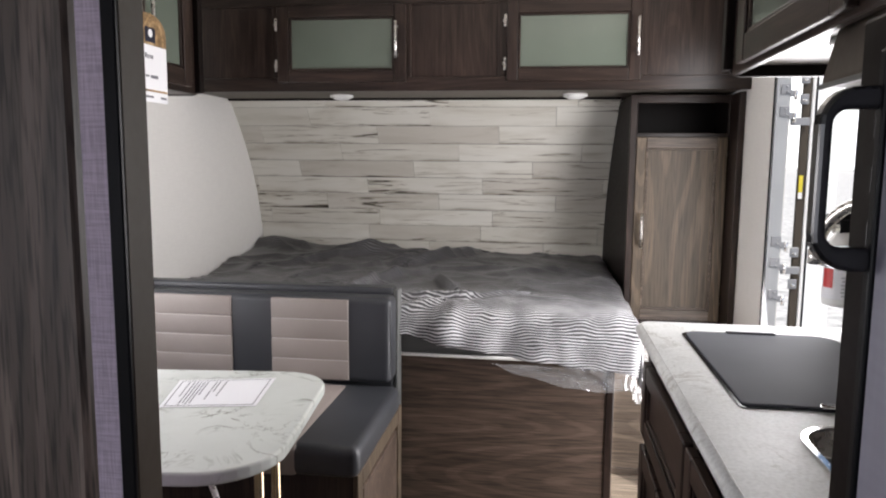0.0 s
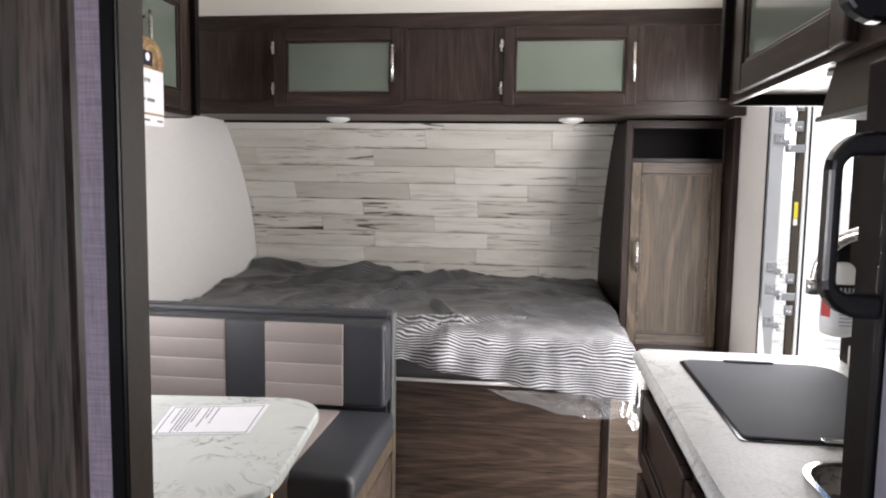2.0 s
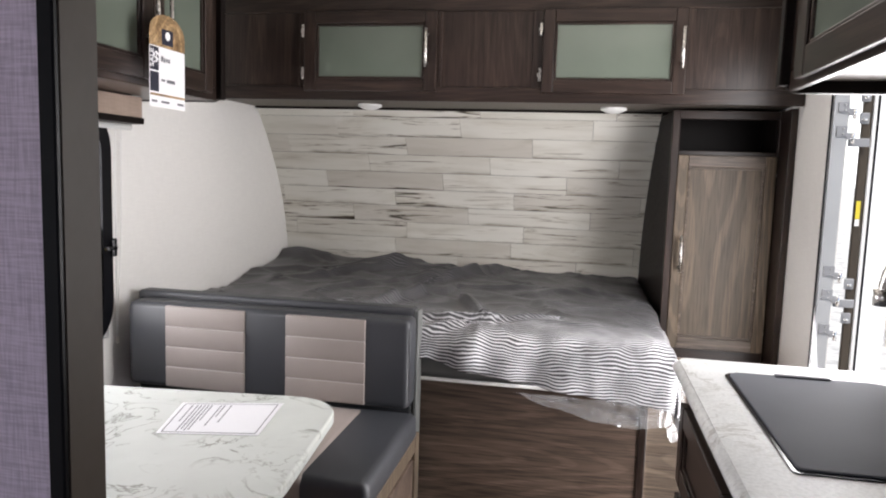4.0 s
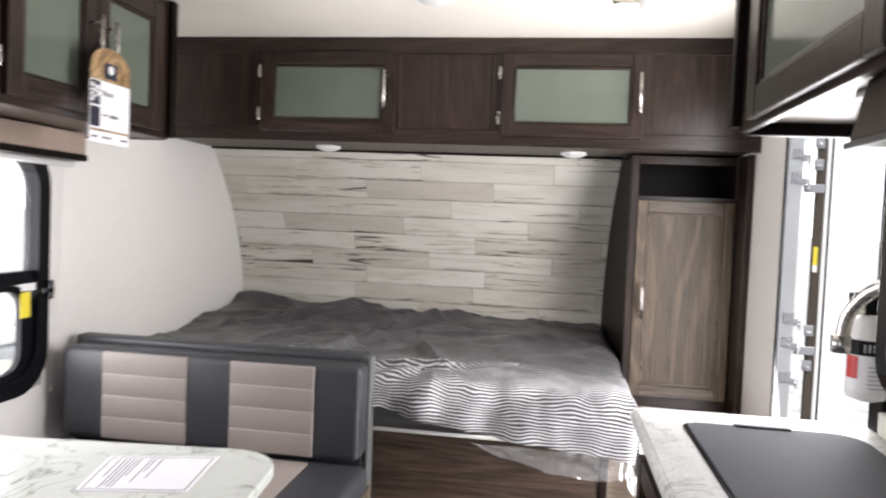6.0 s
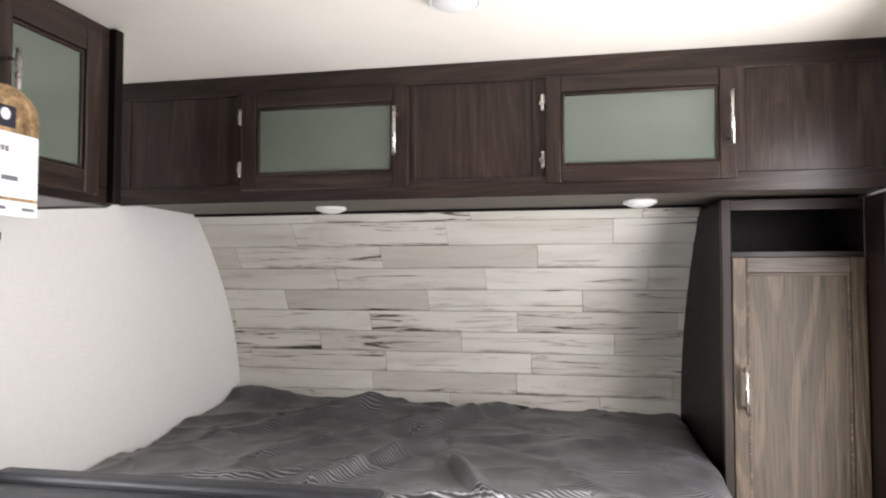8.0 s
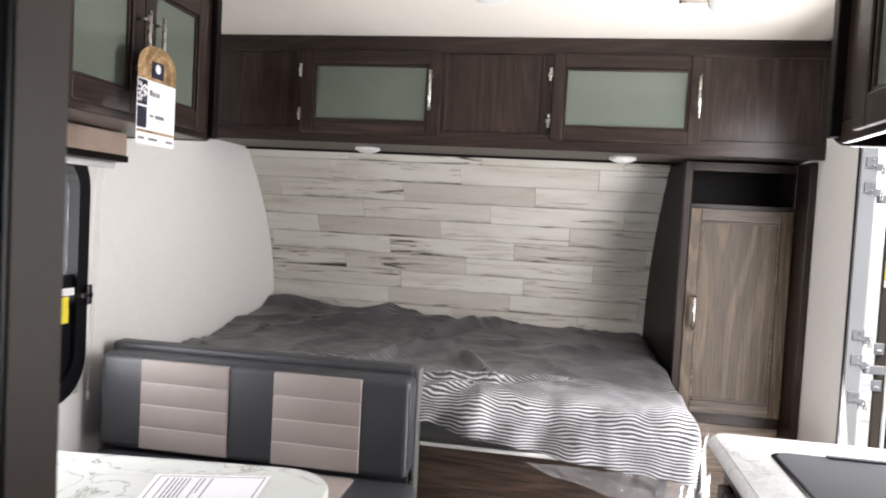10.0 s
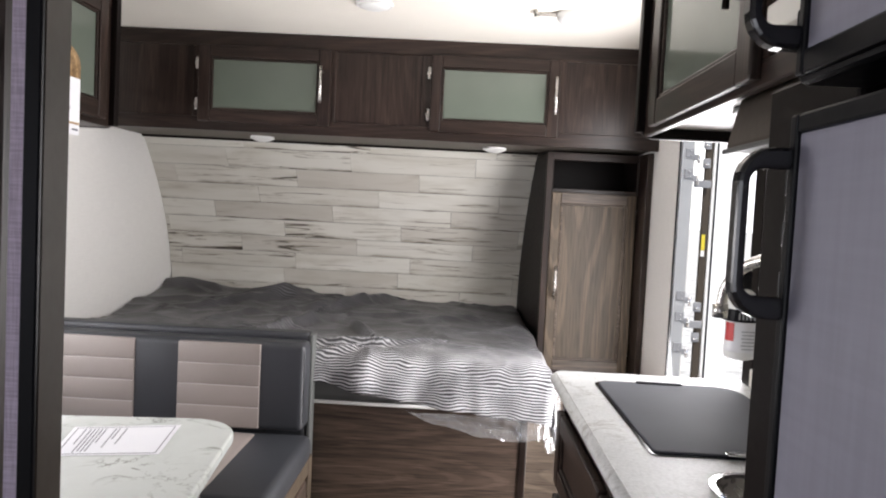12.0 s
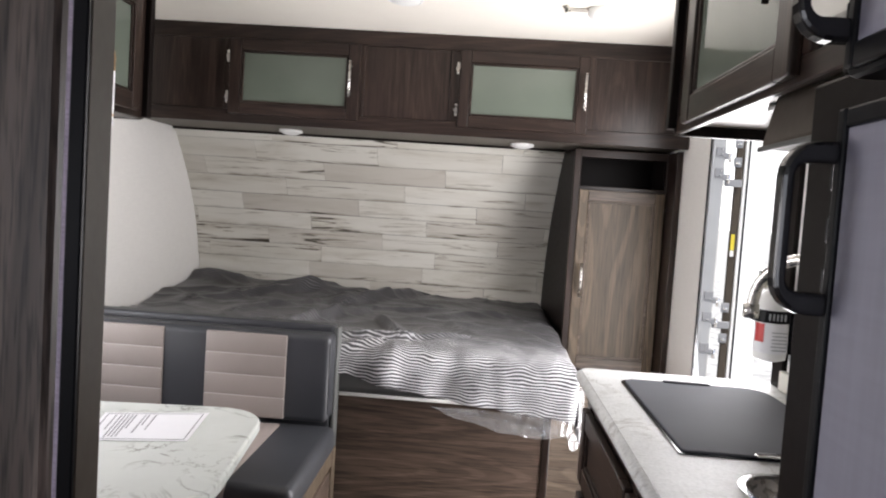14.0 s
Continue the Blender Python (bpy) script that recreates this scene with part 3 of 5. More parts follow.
for k, (x0, x1, y0, y1) in enumerate(((-160.2, -160, -200, 500), (160, 160.2, -200, 500), (-160, 160, 500, 500.2))):
    solid(f"backdrop_{k + 1}", box(x0, x1, y0, y1, -0.75, 62, 0), GLOW, "bright hazy white sky above the lot", "sky", "structure")
# sill strip and bronze jamb of the entry
solid("trim_1", box(XR - 0.012, XR + T + 0.01, DOOR_Y0 - 0.058, DOOR_Y0 + 0.004, 0.0, DOOR_TOP + 0.02, 0.003), DARK_TRIM, "dark wood trim beside the entry door", "trim", "structure")
solid("trim_2", box(XR + 0.003, XR + T - 0.004, DOOR_Y1 - 0.005, DOOR_Y1 - 0.001, 0.0, DOOR_TOP, 0.002), ALU, "grey aluminium frame of the entry door", "door frame", "structure")
solid("trim_3", box(XR - 0.004, XR - 0.0005, DOOR_Y1 - 0.006, DOOR_Y1 + 0.004, 0.0, DOOR_TOP, 0.001), BLACK, "black sealing line along the entry door frame", "door frame", "structure")
solid("trim_4", box(XR - 0.02, XR - 0.001, 2.05, YF - 0.002, TOP - 0.022, TOP - 0.001, 0.004), DARK_TRIM, "dark moulding between wall and ceiling", "trim", "structure")


# ---- whitewashed plank wall that slopes up over the bed ----
def nose(z):
    """Depth of the sloping nose wall at height z."""
    s = min(1.0, max(0.0, (1.615 - z) / 0.78))
    return 3.46 + 0.37 * (1 - (1 - s) ** 2)


def side_x(y):
    """The wardrobe's bed side, which leans in a little towards the nose."""
    return 0.717 - 0.071 * (y - 3.2)


plank_wall = thing("wall_planks", (0, 3.42, 0.5), "sloping nose wall of whitewashed weathered wood planks", "wall", kind="structure")
backing = bmesh.new()
prev = None
for i in range(13):
    z = 1.64 - i * 0.095
    row = [backing.verts.new((x, nose(z) + 0.012, z)) for x in (XL + 0.0005, side_x(nose(z)) + 0.008)]
    if prev:
        backing.faces.new((prev[0], prev[1], row[1], row[0]))
    prev = row
part("backing", backing, DARK_TRIM, plank_wall)
ROW_H, PLANK_L = 0.0828, 0.588
STARTS = (-0.66, -0.755, -1.020, -0.630, -0.862, -0.520, -0.745, -1.060, -0.533, -0.80, -0.66)
GREYED = {(2, 0), (2, 2), (4, 1), (4, 3), (6, 1), (6, 3), (8, 1), (8, 3), (5, 2), (9, 2)}


def plank_piece(x0, x1, z0, z1):
    bm = bmesh.new()
    g, n = 0.0007, 3
    ring = []
    for k in range(n + 1):
        z = z0 + g + (z1 - z0 - 2 * g) * k / n
        out = 0.0012 if k in (0, n) else 0.0
        ring.append([bm.verts.new((x, nose(z) + out, z)) for x in (x0 + g, x1 - g)])
    low = [bm.verts.new((x, nose(z0 + g) + 0.011, z0 + g)) for x in (x0 + g, x1 - g)]
    high = [bm.verts.new((x, nose(z1 - g) + 0.011, z1 - g)) for x in (x0 + g, x1 - g)]
    for a, b in zip([low] + ring, ring + [high]):
        bm.faces.new((a[0], a[1], b[1], b[0]))
    for e in (0, 1):
        bm.faces.new([r[e] for r in [low] + ring + [high]])
    bmesh.ops.recalc_face_normals(bm, faces=bm.faces[:])
    return bm


# ---- front overhead cabinet ----
fc = thing("overhead_cabinet", (0, 3.2, 1.61), "long dark oak overhead cabinet with frosted glass doors above the bed", "cabinet")
f = facing("-y", YF)
XI0, XI1 = XL + 0.002, XR - 0.002
part("top_rail", box(XI0, XI1, YF, YF + 0.018, 1.94, TOP - 0.001, 0.001), WOOD_H, fc)
part("bottom_rail", box(XI0, XI1, YF - 0.002, YF + 0.018, 1.608, 1.662, 0.003, 2), WOOD_H, fc)
for a, b in ((XI0, -1.09), (-0.722, -0.156), (0.184, 0.749), (1.10, XI1)):
    part("stile", box(a, b, YF + 0.0005, YF + 0.018, 1.662, 1.94, 0.0015), WOOD_V, fc)
for a, b in ((-1.09, -0.722), (-0.156, 0.184), (0.749, 1.10)):
    part("panel", box(a - 0.004, b + 0.004, YF + 0.007, YF + 0.016, 1.656, 1.946, 0), WOOD_V, fc)
part("underside", box(XI0, XI1, YF + 0.018, 3.455, 1.620, 1.630, 0), UNDER, fc, "pale underside panel")
part("back_edge", box(XI0, 0.697, 3.437, 3.459, 1.611, 1.620, 0.002), DARK_TRIM, fc)
panel_door(f, -0.698, -0.172, 1.642, 1.940, fc, FROST, 0.049, 0.046, handle_u=-0.207, handle_v=(1.729, 1.869), hinges=(1.709, 1.870), hinge_u=-0.705, glass=True)
panel_door(f, 0.220, 0.722, 1.642, 1.940, fc, FROST, 0.043, 0.046, handle_u=0.706, handle_v=(1.727, 1.870), hinges=(1.709, 1.870), hinge_u=0.213, glass=True)


def puck(x, y, z, r, label, up=True):
    """A shallow round ceiling lamp, not lit."""
    t = thing("puck_light", (x, y, z), label, "ceiling light", "round puck lights")
    part("rim", lathe([(r * 0.96, 0.0), (r, -0.004), (r * 0.98, -0.010), (r * 0.86, -0.013), (r * 0.85, -0.011)], (x, y, z)), WHITE, t, smooth=True)
    part("lens", lathe([(r * 0.85, -0.010), (r * 0.78, -0.015), (r * 0.6, -0.019), (r * 0.35, -0.022), (r * 0.08, -0.023)], (x, y, z)), WHITE, t, smooth=True)
    return t


for x in (-0.52, 0.494):
    puck(x, 3.285, 1.620, 0.052, "small round white light under the dark overhead cabinet")

# ---- wardrobe ----
wd = thing("wardrobe", (0.9, 3.2, 0), "tall narrow grey oak wardrobe beside the bed", "wardrobe")
WY = 3.2
fw = facing("-y", WY)
side = [(side_x(WY), WY, 0.0), (side_x(WY), WY, 1.607)] + [(side_x(nose(z) - 0.003), nose(z) - 0.003, z) for z in (1.60, 1.5, 1.4, 1.3, 1.2, 1.1, 1.0, 0.9, 0.8)] + [(side_x(3.82), 3.82, 0.0)]
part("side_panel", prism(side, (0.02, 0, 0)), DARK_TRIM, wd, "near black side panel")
part("stile", box(0.714, 0.742, WY - 0.012, WY + 0.016, 0.645, 1.607, 0.003, 2), WOOD_V, wd)
part("stile", box(1.098, XR - 0.002, WY, WY + 0.016, 0.0, 1.607, 0.002), WOOD_V, wd)
for z0, z1 in ((1.575, 1.607), (1.438, 1.455), (0.645, 0.688)):
    part("rail", box(0.742, 1.098, WY + 0.0015, WY + 0.016, z0, z1, 0.0015), WOOD_H, wd)
part("niche", join(box(0.744, 1.096, 3.435, 3.45, 1.45, 1.60, 0), box(0.742, 0.748, WY + 0.016, 3.435, 1.45, 1.60, 0), box(1.092, 1.097, WY + 0.016, 3.435, 1.45, 1.60, 0), box(0.748, 1.092, WY + 0.016, 3.435, 1.446, 1.454, 0), box(0.748, 1.092, WY + 0.016, 3.435, 1.592, 1.604, 0)), DARK_TRIM, wd, "open dark niche above the door")
# Entry door light on this panel is put into its lighter oak colour.
part("lower_panel", box(0.632, 1.098, WY - 0.001, WY + 0.016, 0.03, 0.644, 0.001), OAK_LIT, wd, "oak panel below the door, colour lightened for entry door light")
part("filler_strip", box(1.100, XR - 0.002, 3.06, WY - 0.0005, 0.0, 1.606, 0.002), WOOD_V, wd)
part("shoe_moulding", box(0.632, 1.098, WY - 0.008, WY + 0.002, 0.001, 0.03, 0.003), OAK_L, wd)
panel_door(fw, 0.741, 1.096, 0.688, 1.438, wd, OAK_V, 0.040, 0.044, handle_u=0.770, handle_v=(0.990, 1.130), hinges=(0.76, 1.37), hinge_u=1.091, up=OAK_V, across=OAK_L)

# ---- left overhead cabinet, over the dinette ----
LX, LY = -0.828, 2.572
lc = thing("overhead_cabinet", (-0.97, 1.7, 1.554), "dark oak overhead cabinet with frosted glass doors above the dinette", "cabinet")
fl = facing("+x", LX)
part("end_panel", prism([(a, LY, b) for a, b in round_rect(XL + 0.002, LX + 0.012, 1.552, TOP - 0.002, (0.001, 0.035, 0.001, 0.001))], (0, -0.022, 0), 0.003), WOOD_V, lc)
part("edge_band", prism([(a, LY + 0.004, b) for a, b in round_rect(LX - 0.006, LX + 0.020, 1.560, TOP - 0.004, (0.004, 0.004, 0.004, 0.004), 3)], (0, -0.030, 0), 0.003), DARK_TRIM, lc)
part("bottom_rail", box(LX - 0.018, LX, 0.90, LY - 0.022, 1.556, 1.60, 0.003), WOOD_D, lc)
part("top_rail", box(LX - 0.018, LX, 0.90, LY - 0.022, 1.945, TOP - 0.002, 0.003), WOOD_D, lc)
for a, b in ((0.90, 0.94), (1.27, 1.31), (1.765, 1.88), (2.13, 2.22), (2.46, LY - 0.022)):
    part("stile", box(LX - 0.018, LX, a, b, 1.60, 1.945, 0.002), WOOD_V, lc)
part("bottom", box(XL + 0.002, LX - 0.018, 0.90, LY - 0.022, 1.556, 1.570, 0), WOOD_D, lc)
for a, b, hu, hi in ((2.175, 2.495, 2.205, None), (1.855, 2.170, 2.140, 1.84), (1.32, 1.795, None, 1.802)):
    panel_door(fl, a, b, 1.575, 1.965, lc, FROST, 0.05, 0.055, handle_u=hu, handle_v=(1.672, 1.835), hinges=(1.66,) if hi else (), hinge_u=hi or 0.0, up=WOOD_V, across=WOOD_D, glass=True)

# ---- price tag hung on the cabinet handles ----
TX = -0.765
tag = thing("price_tag", (TX, 2.16, 1.49), "paper sale tag with wood-print top hanging from cabinet handles", "price tag")
ft = facing("+x", TX)
part("card", prism([ft(u, v, 0) for u, v in round_rect(2.078, 2.25, 1.497, 1.660, 0.004, 2)], (0.0008, 0, 0)), PAPER, tag, "white paper card")
arch = [(2.078, 1.6605), (2.25, 1.6605)] + [(2.164 + 0.086 * math.cos(radians(a)), 1.695 + 0.055 * math.sin(radians(a))) for a in range(0, 181, 15)]
part("header", prism([ft(u, v, 0.0002) for u, v in arch], (0.001, 0, 0)), CARD, tag, "wood-print arched header")
part("logo_patch", prism([ft(u, v, 0.0016) for u, v in round_rect(2.135, 2.19, 1.668, 1.710, 0.003, 2)], (0.0005, 0, 0)), NAVY, tag)
part("logo_mark", prism([ft(2.163 + 0.012 * math.cos(radians(a)), 1.693 + 0.012 * math.sin(radians(a)), 0.0024) for a in range(0, 360, 30)], (0.0003, 0, 0)), PAPER, tag)
part("dark_strip", join(prism([ft(u, v, 0.0012) for u, v in round_rect(2.08, 2.12, 1.595, 1.657, 0.002, 2)], (0.0004, 0, 0)), prism([ft(u, v, 0.0012) for u, v in round_rect(2.08, 2.12, 1.538, 1.590, 0.002, 2)], (0.0004, 0, 0))), NAVY, tag)
part("footer_line", join(*[prism([ft(u, v, 0.0012) for u, v in round_rect(2.08, 2.249, z, z + 0.006, 0.001, 2)], (0.0004, 0, 0)) for z in (1.527,)]), CARD, tag)
for a, b, z, h in ((2.132, 2.142, 1.622, 0.014), (2.145, 2.152, 1.620, 0.012), (2.156, 2.163, 1.622, 0.010), (2.166, 2.174, 1.621, 0.011), (2.132, 2.15, 1.568, 0.006), (2.158, 2.198, 1.566, 0.009), (2.086, 2.112, 1.509, 0.006), (2.13, 2.17, 1.509, 0.006), (2.21, 2.242, 1.509, 0.006)):
    part("pen_stroke", prism([ft(u, v, 0.0012) for u, v in round_rect(a, b, z, z + h, 0.001, 2)], (0.0004, 0, 0)), INK, tag)


def text(name, body_text, size, m, material, parent, bold=0.0):
    """Raised lettering as a mesh part."""
    cu = bpy.data.curves.new(name, "FONT")
    cu.body, cu.size, cu.extrude, cu.offset = body_text, size, 0.0002, bold
    cu.align_x, cu.align_y = "CENTER", "CENTER"
    tmp = bpy.data.objects.new(name, cu)
    me = bpy.data.meshes.new_from_object(tmp)
    bpy.data.objects.remove(tmp)
    me.transform(Matrix.Translation(-BASE[parent.name]) @ m)
    ob = new(name, me)
    ob.parent = parent
    BASE[ob.name] = BASE[parent.name]
    return finish(ob, material, False)


stand = Matrix(((0, 0, 1, 0), (1, 0, 0, 0), (0, 1, 0, 0), (0, 0, 0, 1)))
text("word", "SALE", 0.023, Matrix.Translation((TX + 0.0022, 2.088, 1.626)) @ stand @ pose(0, 0, 0, 0, 0, 90), PAPER, tag, 0.0006)
text("dollar_sign", "$", 0.050, Matrix.Translation((TX + 0.0022, 2.108, 1.626)) @ stand, PAPER, tag, 0.0008)

# ---- window over the dinette, valance and shade ----
win = thing("window_1", (XL, 1.85, 0.76), "black framed trailer window with rounded corners and an awning pane", "window", kind="structure")
wy0, wy1, wz0, wz1 = WIN_L


part("window_frame", ring(lambda u, v: (XL - 0.04, u, v), round_rect(wy0 - 0.012, wy1 + 0.012, wz0 - 0.012, wz1 + 0.012, 0.13), round_rect(wy0 + 0.035, wy1 - 0.035, wz0 + 0.035, wz1 - 0.03, 0.10), (0.052, 0, 0)), BLACK, win, "black rounded frame")
part("mullion", box(XL - 0.03, XL - 0.002, wy0 + 0.036, wy1 - 0.036, 1.085, 1.125, 0.003), BLACK, win)
part("sash", ring(lambda u, v: (XL - 0.022, u, v), round_rect(wy0 + 0.036, wy1 - 0.036, wz0 + 0.036, 1.085, 0.085), round_rect(wy0 + 0.060, wy1 - 0.085, wz0 + 0.058, 1.068, 0.06), (0.018, 0, 0)), BLACK, win)
for z0, z1 in ((wz0 + 0.04, 1.085), (1.125, wz1 - 0.03)):
    p = part("pane", box(XL - 0.026, XL - 0.023, wy0 + 0.036, wy1 - 0.036, z0, z1, 0), PANE, win)
    p.visible_shadow = False
part("latch", join(box(XL + 0.012, XL + 0.03, 2.345, 2.395, 1.055, 1.072, 0.004, 2), box(XL + 0.018, XL + 0.03, 2.370, 2.392, 1.035, 1.095, 0.004, 2)), BLACK_GLOSS, win)
part("sticker", box(XL + 0.0005, XL + 0.0015, 2.285, 2.325, 0.985, 1.062, 0), YELLOW, win, "yellow warning sticker")
part("sticker_top", box(XL + 0.0022, XL + 0.0032, 2.285, 2.345, 1.066, 1.088, 0), WHITE, win)

val = thing("valance", (-1.07, 1.85, 1.47), "taupe window valance with a dark lower edge", "valance")
part("box", box(XL + 0.001, -1.022, 1.30, 2.428, 1.486, 1.552, 0.004, 2), VALANCE, val)
part("lower_edge", box(XL + 0.001, -1.018, 1.296, 2.432, 1.466, 1.486, 0.003, 2), DARK_TRIM, val)
shade = thing("roller_shade", (-1.09, 1.85, 1.45), "rolled up white window shade under the valance", "window shade")
part("roll", tube([(-1.088, 1.33, 1.458), (-1.088, 2.455, 1.458)], 0.011, 12), WHITE, shade, smooth=True)
part("cord", tube([(XL + 0.012, 2.445, 1.45), (XL + 0.010, 2.437, 1.1), (XL + 0.010, 2.410, 0.76)], 0.0015, 6), WHITE, shade)
part("cord", tube([(XL + 0.016, 2.408, 1.45), (XL + 0.012, 2.408, 1.1), (XL + 0.010, 2.408, 0.76)], 0.0015, 6), WHITE, shade)
part("pull", lathe([(0.004, 0.0), (0.007, 0.006), (0.006, 0.02), (0.002, 0.026)], (XL + 0.012, 2.409, 0.738), 12), CREAM, shade, smooth=True)


# ---- bed ----
bed = thing("bed", (-0.2, 3.1, 0), "bed across the trailer nose with a wrinkled striped bedspread", "bed")
BX, BYF = 0.705, 2.545
part("base_panel", box(XL + 0.003, 0.601, 2.575, 2.591, 0.0, 0.66, 0.001), OAK_H, bed, "dark oak base panel with level grain")
part("corner_post", box(0.601, 0.628, 2.569, 2.61, 0.0, 0.66, 0.004, 2), WOOD_V, bed)
part("side_panel", box(0.612, 0.624, 2.61, 3.185, 0.0, 0.66, 0.001), OAK_H, bed)
part("mattress", box(XL + 0.004, BX - 0.06, BYF + 0.012, 3.76, 0.661, 0.80, 0.03, 3), EDGE, bed, "grey mattress in its wrapping")
part("mattress_piping", tube([(XL + 0.01, BYF + 0.006, 0.669), (BX - 0.085, BYF + 0.006, 0.669), (BX - 0.058, BYF + 0.034, 0.669), (BX - 0.058, 3.15, 0.669)], 0.0065, 8), WHITE, bed, "white piping along the mattress", True)


def roll_over(a, r=0.08):
    """A cloth edge: level reach and drop at arc length a past the edge."""
    if a <= 0:
        return a, 0.0
    if a < r * math.pi / 2:
        return r * math.sin(a / r), r * (1 - math.cos(a / r))
    return r + 0.06 * (a - r * math.pi / 2), r + (a - r * math.pi / 2)


def ridge(x, y, x0, y0, x1, y1, w, h):
    """A fold from one point to another."""
    dx, dy = x1 - x0, y1 - y0
    t = max(0.0, min(1.0, ((x - x0) * dx + (y - y0) * dy) / (dx * dx + dy * dy)))
    d = math.hypot(x - x0 - t * dx, y - y0 - t * dy)
    side = (x - x0) * dy - (y - y0) * dx
    w *= 0.6 if side > 0 else 1.5
    return h * math.exp(-(d / w) ** 2) * (0.35 + 0.65 * math.sin(math.pi * (0.15 + 0.7 * t)))


FOLDS = ((-0.36, 2.76, -0.12, 3.19, 0.032, 0.038), (-0.14, 2.655, 0.106, 2.69, 0.022, 0.034), (0.106, 2.69, 0.31, 2.79, 0.024, 0.026), (-0.87, 3.24, -0.37, 3.68, 0.045, 0.034),
         (-0.22, 3.42, 0.04, 3.74, 0.055, 0.045), (-0.05, 3.02, 0.06, 2.78, 0.024, 0.042), (-0.62, 2.78, -0.42, 2.83, 0.022, 0.020), (-0.10, 3.25, 0.22, 3.32, 0.035, 0.020),
         (0.20, 3.20, 0.44, 3.36, 0.05, 0.016), (-0.75, 3.55, -0.30, 3.62, 0.05, 0.038), (-0.60, 3.00, -0.25, 3.45, 0.04, 0.024), (-0.12, 2.56, 0.02, 2.62, 0.02, 0.026))


def cloth(p, q):
    """Place of the bedspread's point p metres along x and q metres from the back."""
    ax, dxp = roll_over(p - (BX - 0.06), 0.06)
    x = (BX - 0.06) + ax
    ay, dyq = roll_over(q - (3.82 - (BYF + 0.08)))
    y = (BYF + 0.08) - ay
    drop = max(dxp, dyq) + 0.3 * min(dxp, dyq)
    n1 = noise.fractal(Vector((x * 2.2 + 0.8 * y, y * 2.0 - 0.7 * x, 3.1)), 1.0, 2.0, 3)
    n2 = noise.noise(Vector((x * 9 + 5 * y, y * 7 - 4 * x, 1.7)))
    n3 = noise.noise(Vector((p * 9.0, q * 3.0, 8.2)))
    wx, wy = x + 0.10 * noise.noise(Vector((x * 3, y * 3, 5.5))), y + 0.10 * noise.noise(Vector((x * 3, y * 3, 9.5)))
    crease = (1 - abs(noise.noise(Vector((wx * 3.2 + wy * 3.6, wy * 4.4 - wx * 1.2, 0.4))))) ** 5
    fine = (1 - abs(noise.noise(Vector((wx * 8 + wy * 9, wy * 7 - wx * 5, 2.4))))) ** 4
    lift = 0.016 * crease + 0.006 * fine + 0.018 * n1 + 0.004 * n2 + sum(ridge(x, y, *fold) for fold in FOLDS)
    lump = 0.048 * math.exp(-((x + 0.98) / 0.20) ** 2 - ((y - 3.76) / 0.06) ** 2) + 0.014 * max(0.0, min(1.0, (0.3 - x) / 0.6)) * max(0.0, (y - 3.3) / 0.5)
    sag = 0.030 * math.exp(-((x + 1.12) / 0.28) ** 2) * max(0.0, min(1.0, (3.75 - y) / 0.6))
    z = 0.832 + 0.020 * (y - 2.5) - sag + (lift + lump) * math.exp(-6 * drop) - drop
    if dyq > 0.02:
        y -= (0.018 + 0.034 * n3 + 0.018 * noise.noise(Vector((p * 6.0, q * 5.0, 1.1)))) * min(1.0, dyq / 0.1) + 0.008 * n2
    if dxp > 0.02:
        x += 0.010 * n3
    if y > 3.1:
        x = min(x, side_x(y) - 0.010 + 0.5 * max(0.0, 3.17 - y))
    return x, min(y, nose(max(z, 0.83)) - 0.012), z


bm = bmesh.new()
uv = bm.loops.layers.uv.new("UVMap")
NP, NQ = 260, 220
P0, P1, Q1 = XL + 0.008, BX - 0.06 + 0.094 + 0.11, 3.82 - BYF - 0.08 + 0.126 + 0.085
grid, flat = [], {}
for j in range(NQ + 1):
    row = []
    for i in range(NP + 1):
        p = P0 + (P1 - P0) * i / NP
        edge = 0.008 * noise.noise(Vector((p * 7.0, 0.3, 0))) + (0.175 * (p - 0.298) if p < 0.212 else 0.086 * (p - 0.387))
        q = (Q1 + edge) * j / NQ
        v = bm.verts.new(cloth(p, q))
        flat[v] = (p, q)
        row.append(v)
    grid.append(row)
for a, b in zip(grid, grid[1:]):
    for i in range(NP):
        face = bm.faces.new((a[i], b[i], b[i + 1], a[i + 1]))
        for loop in face.loops:
            loop[uv].uv = flat[loop.vert]
bmesh.ops.recalc_face_normals(bm, faces=bm.faces[:])
spread = part("bedspread", bm, SPREAD, bed, "charcoal bedspread with thin wavy pale stripes, door light painted in toward the front", True)
sol = spread.modifiers.new("thickness", "SOLIDIFY")
sol.thickness = 0.004

# clear wrapping that sticks out below the cloth, with a loose tail at the corner
def film_sheet(x0, x1, n, low, wave, bend, top=0.66):
    bm = bmesh.new()
    rows = []
    for j in range(9):
        row = []
        for i in range(n + 1):
            s = i / n
            x = x0 + s * (x1 - x0)
            z = top - (top - low(s)) * j / 8
            y = 2.512 + 0.018 * noise.noise(Vector((x * wave, z * 20, 4.0))) + 0.010 * noise.noise(Vector((x * 34 + z * 20, z * 52, 1.0))) + bend(s) - 0.008 * j / 8
            row.append(bm.verts.new((x + 0.006 * noise.noise(Vector((x * 20, z * 30, 7.0))), y, z)))
        rows.append(row)
    for a, b in zip(rows, rows[1:]):
        for i in range(n):
            bm.faces.new((a[i], b[i], b[i + 1], a[i + 1]))
    return bm


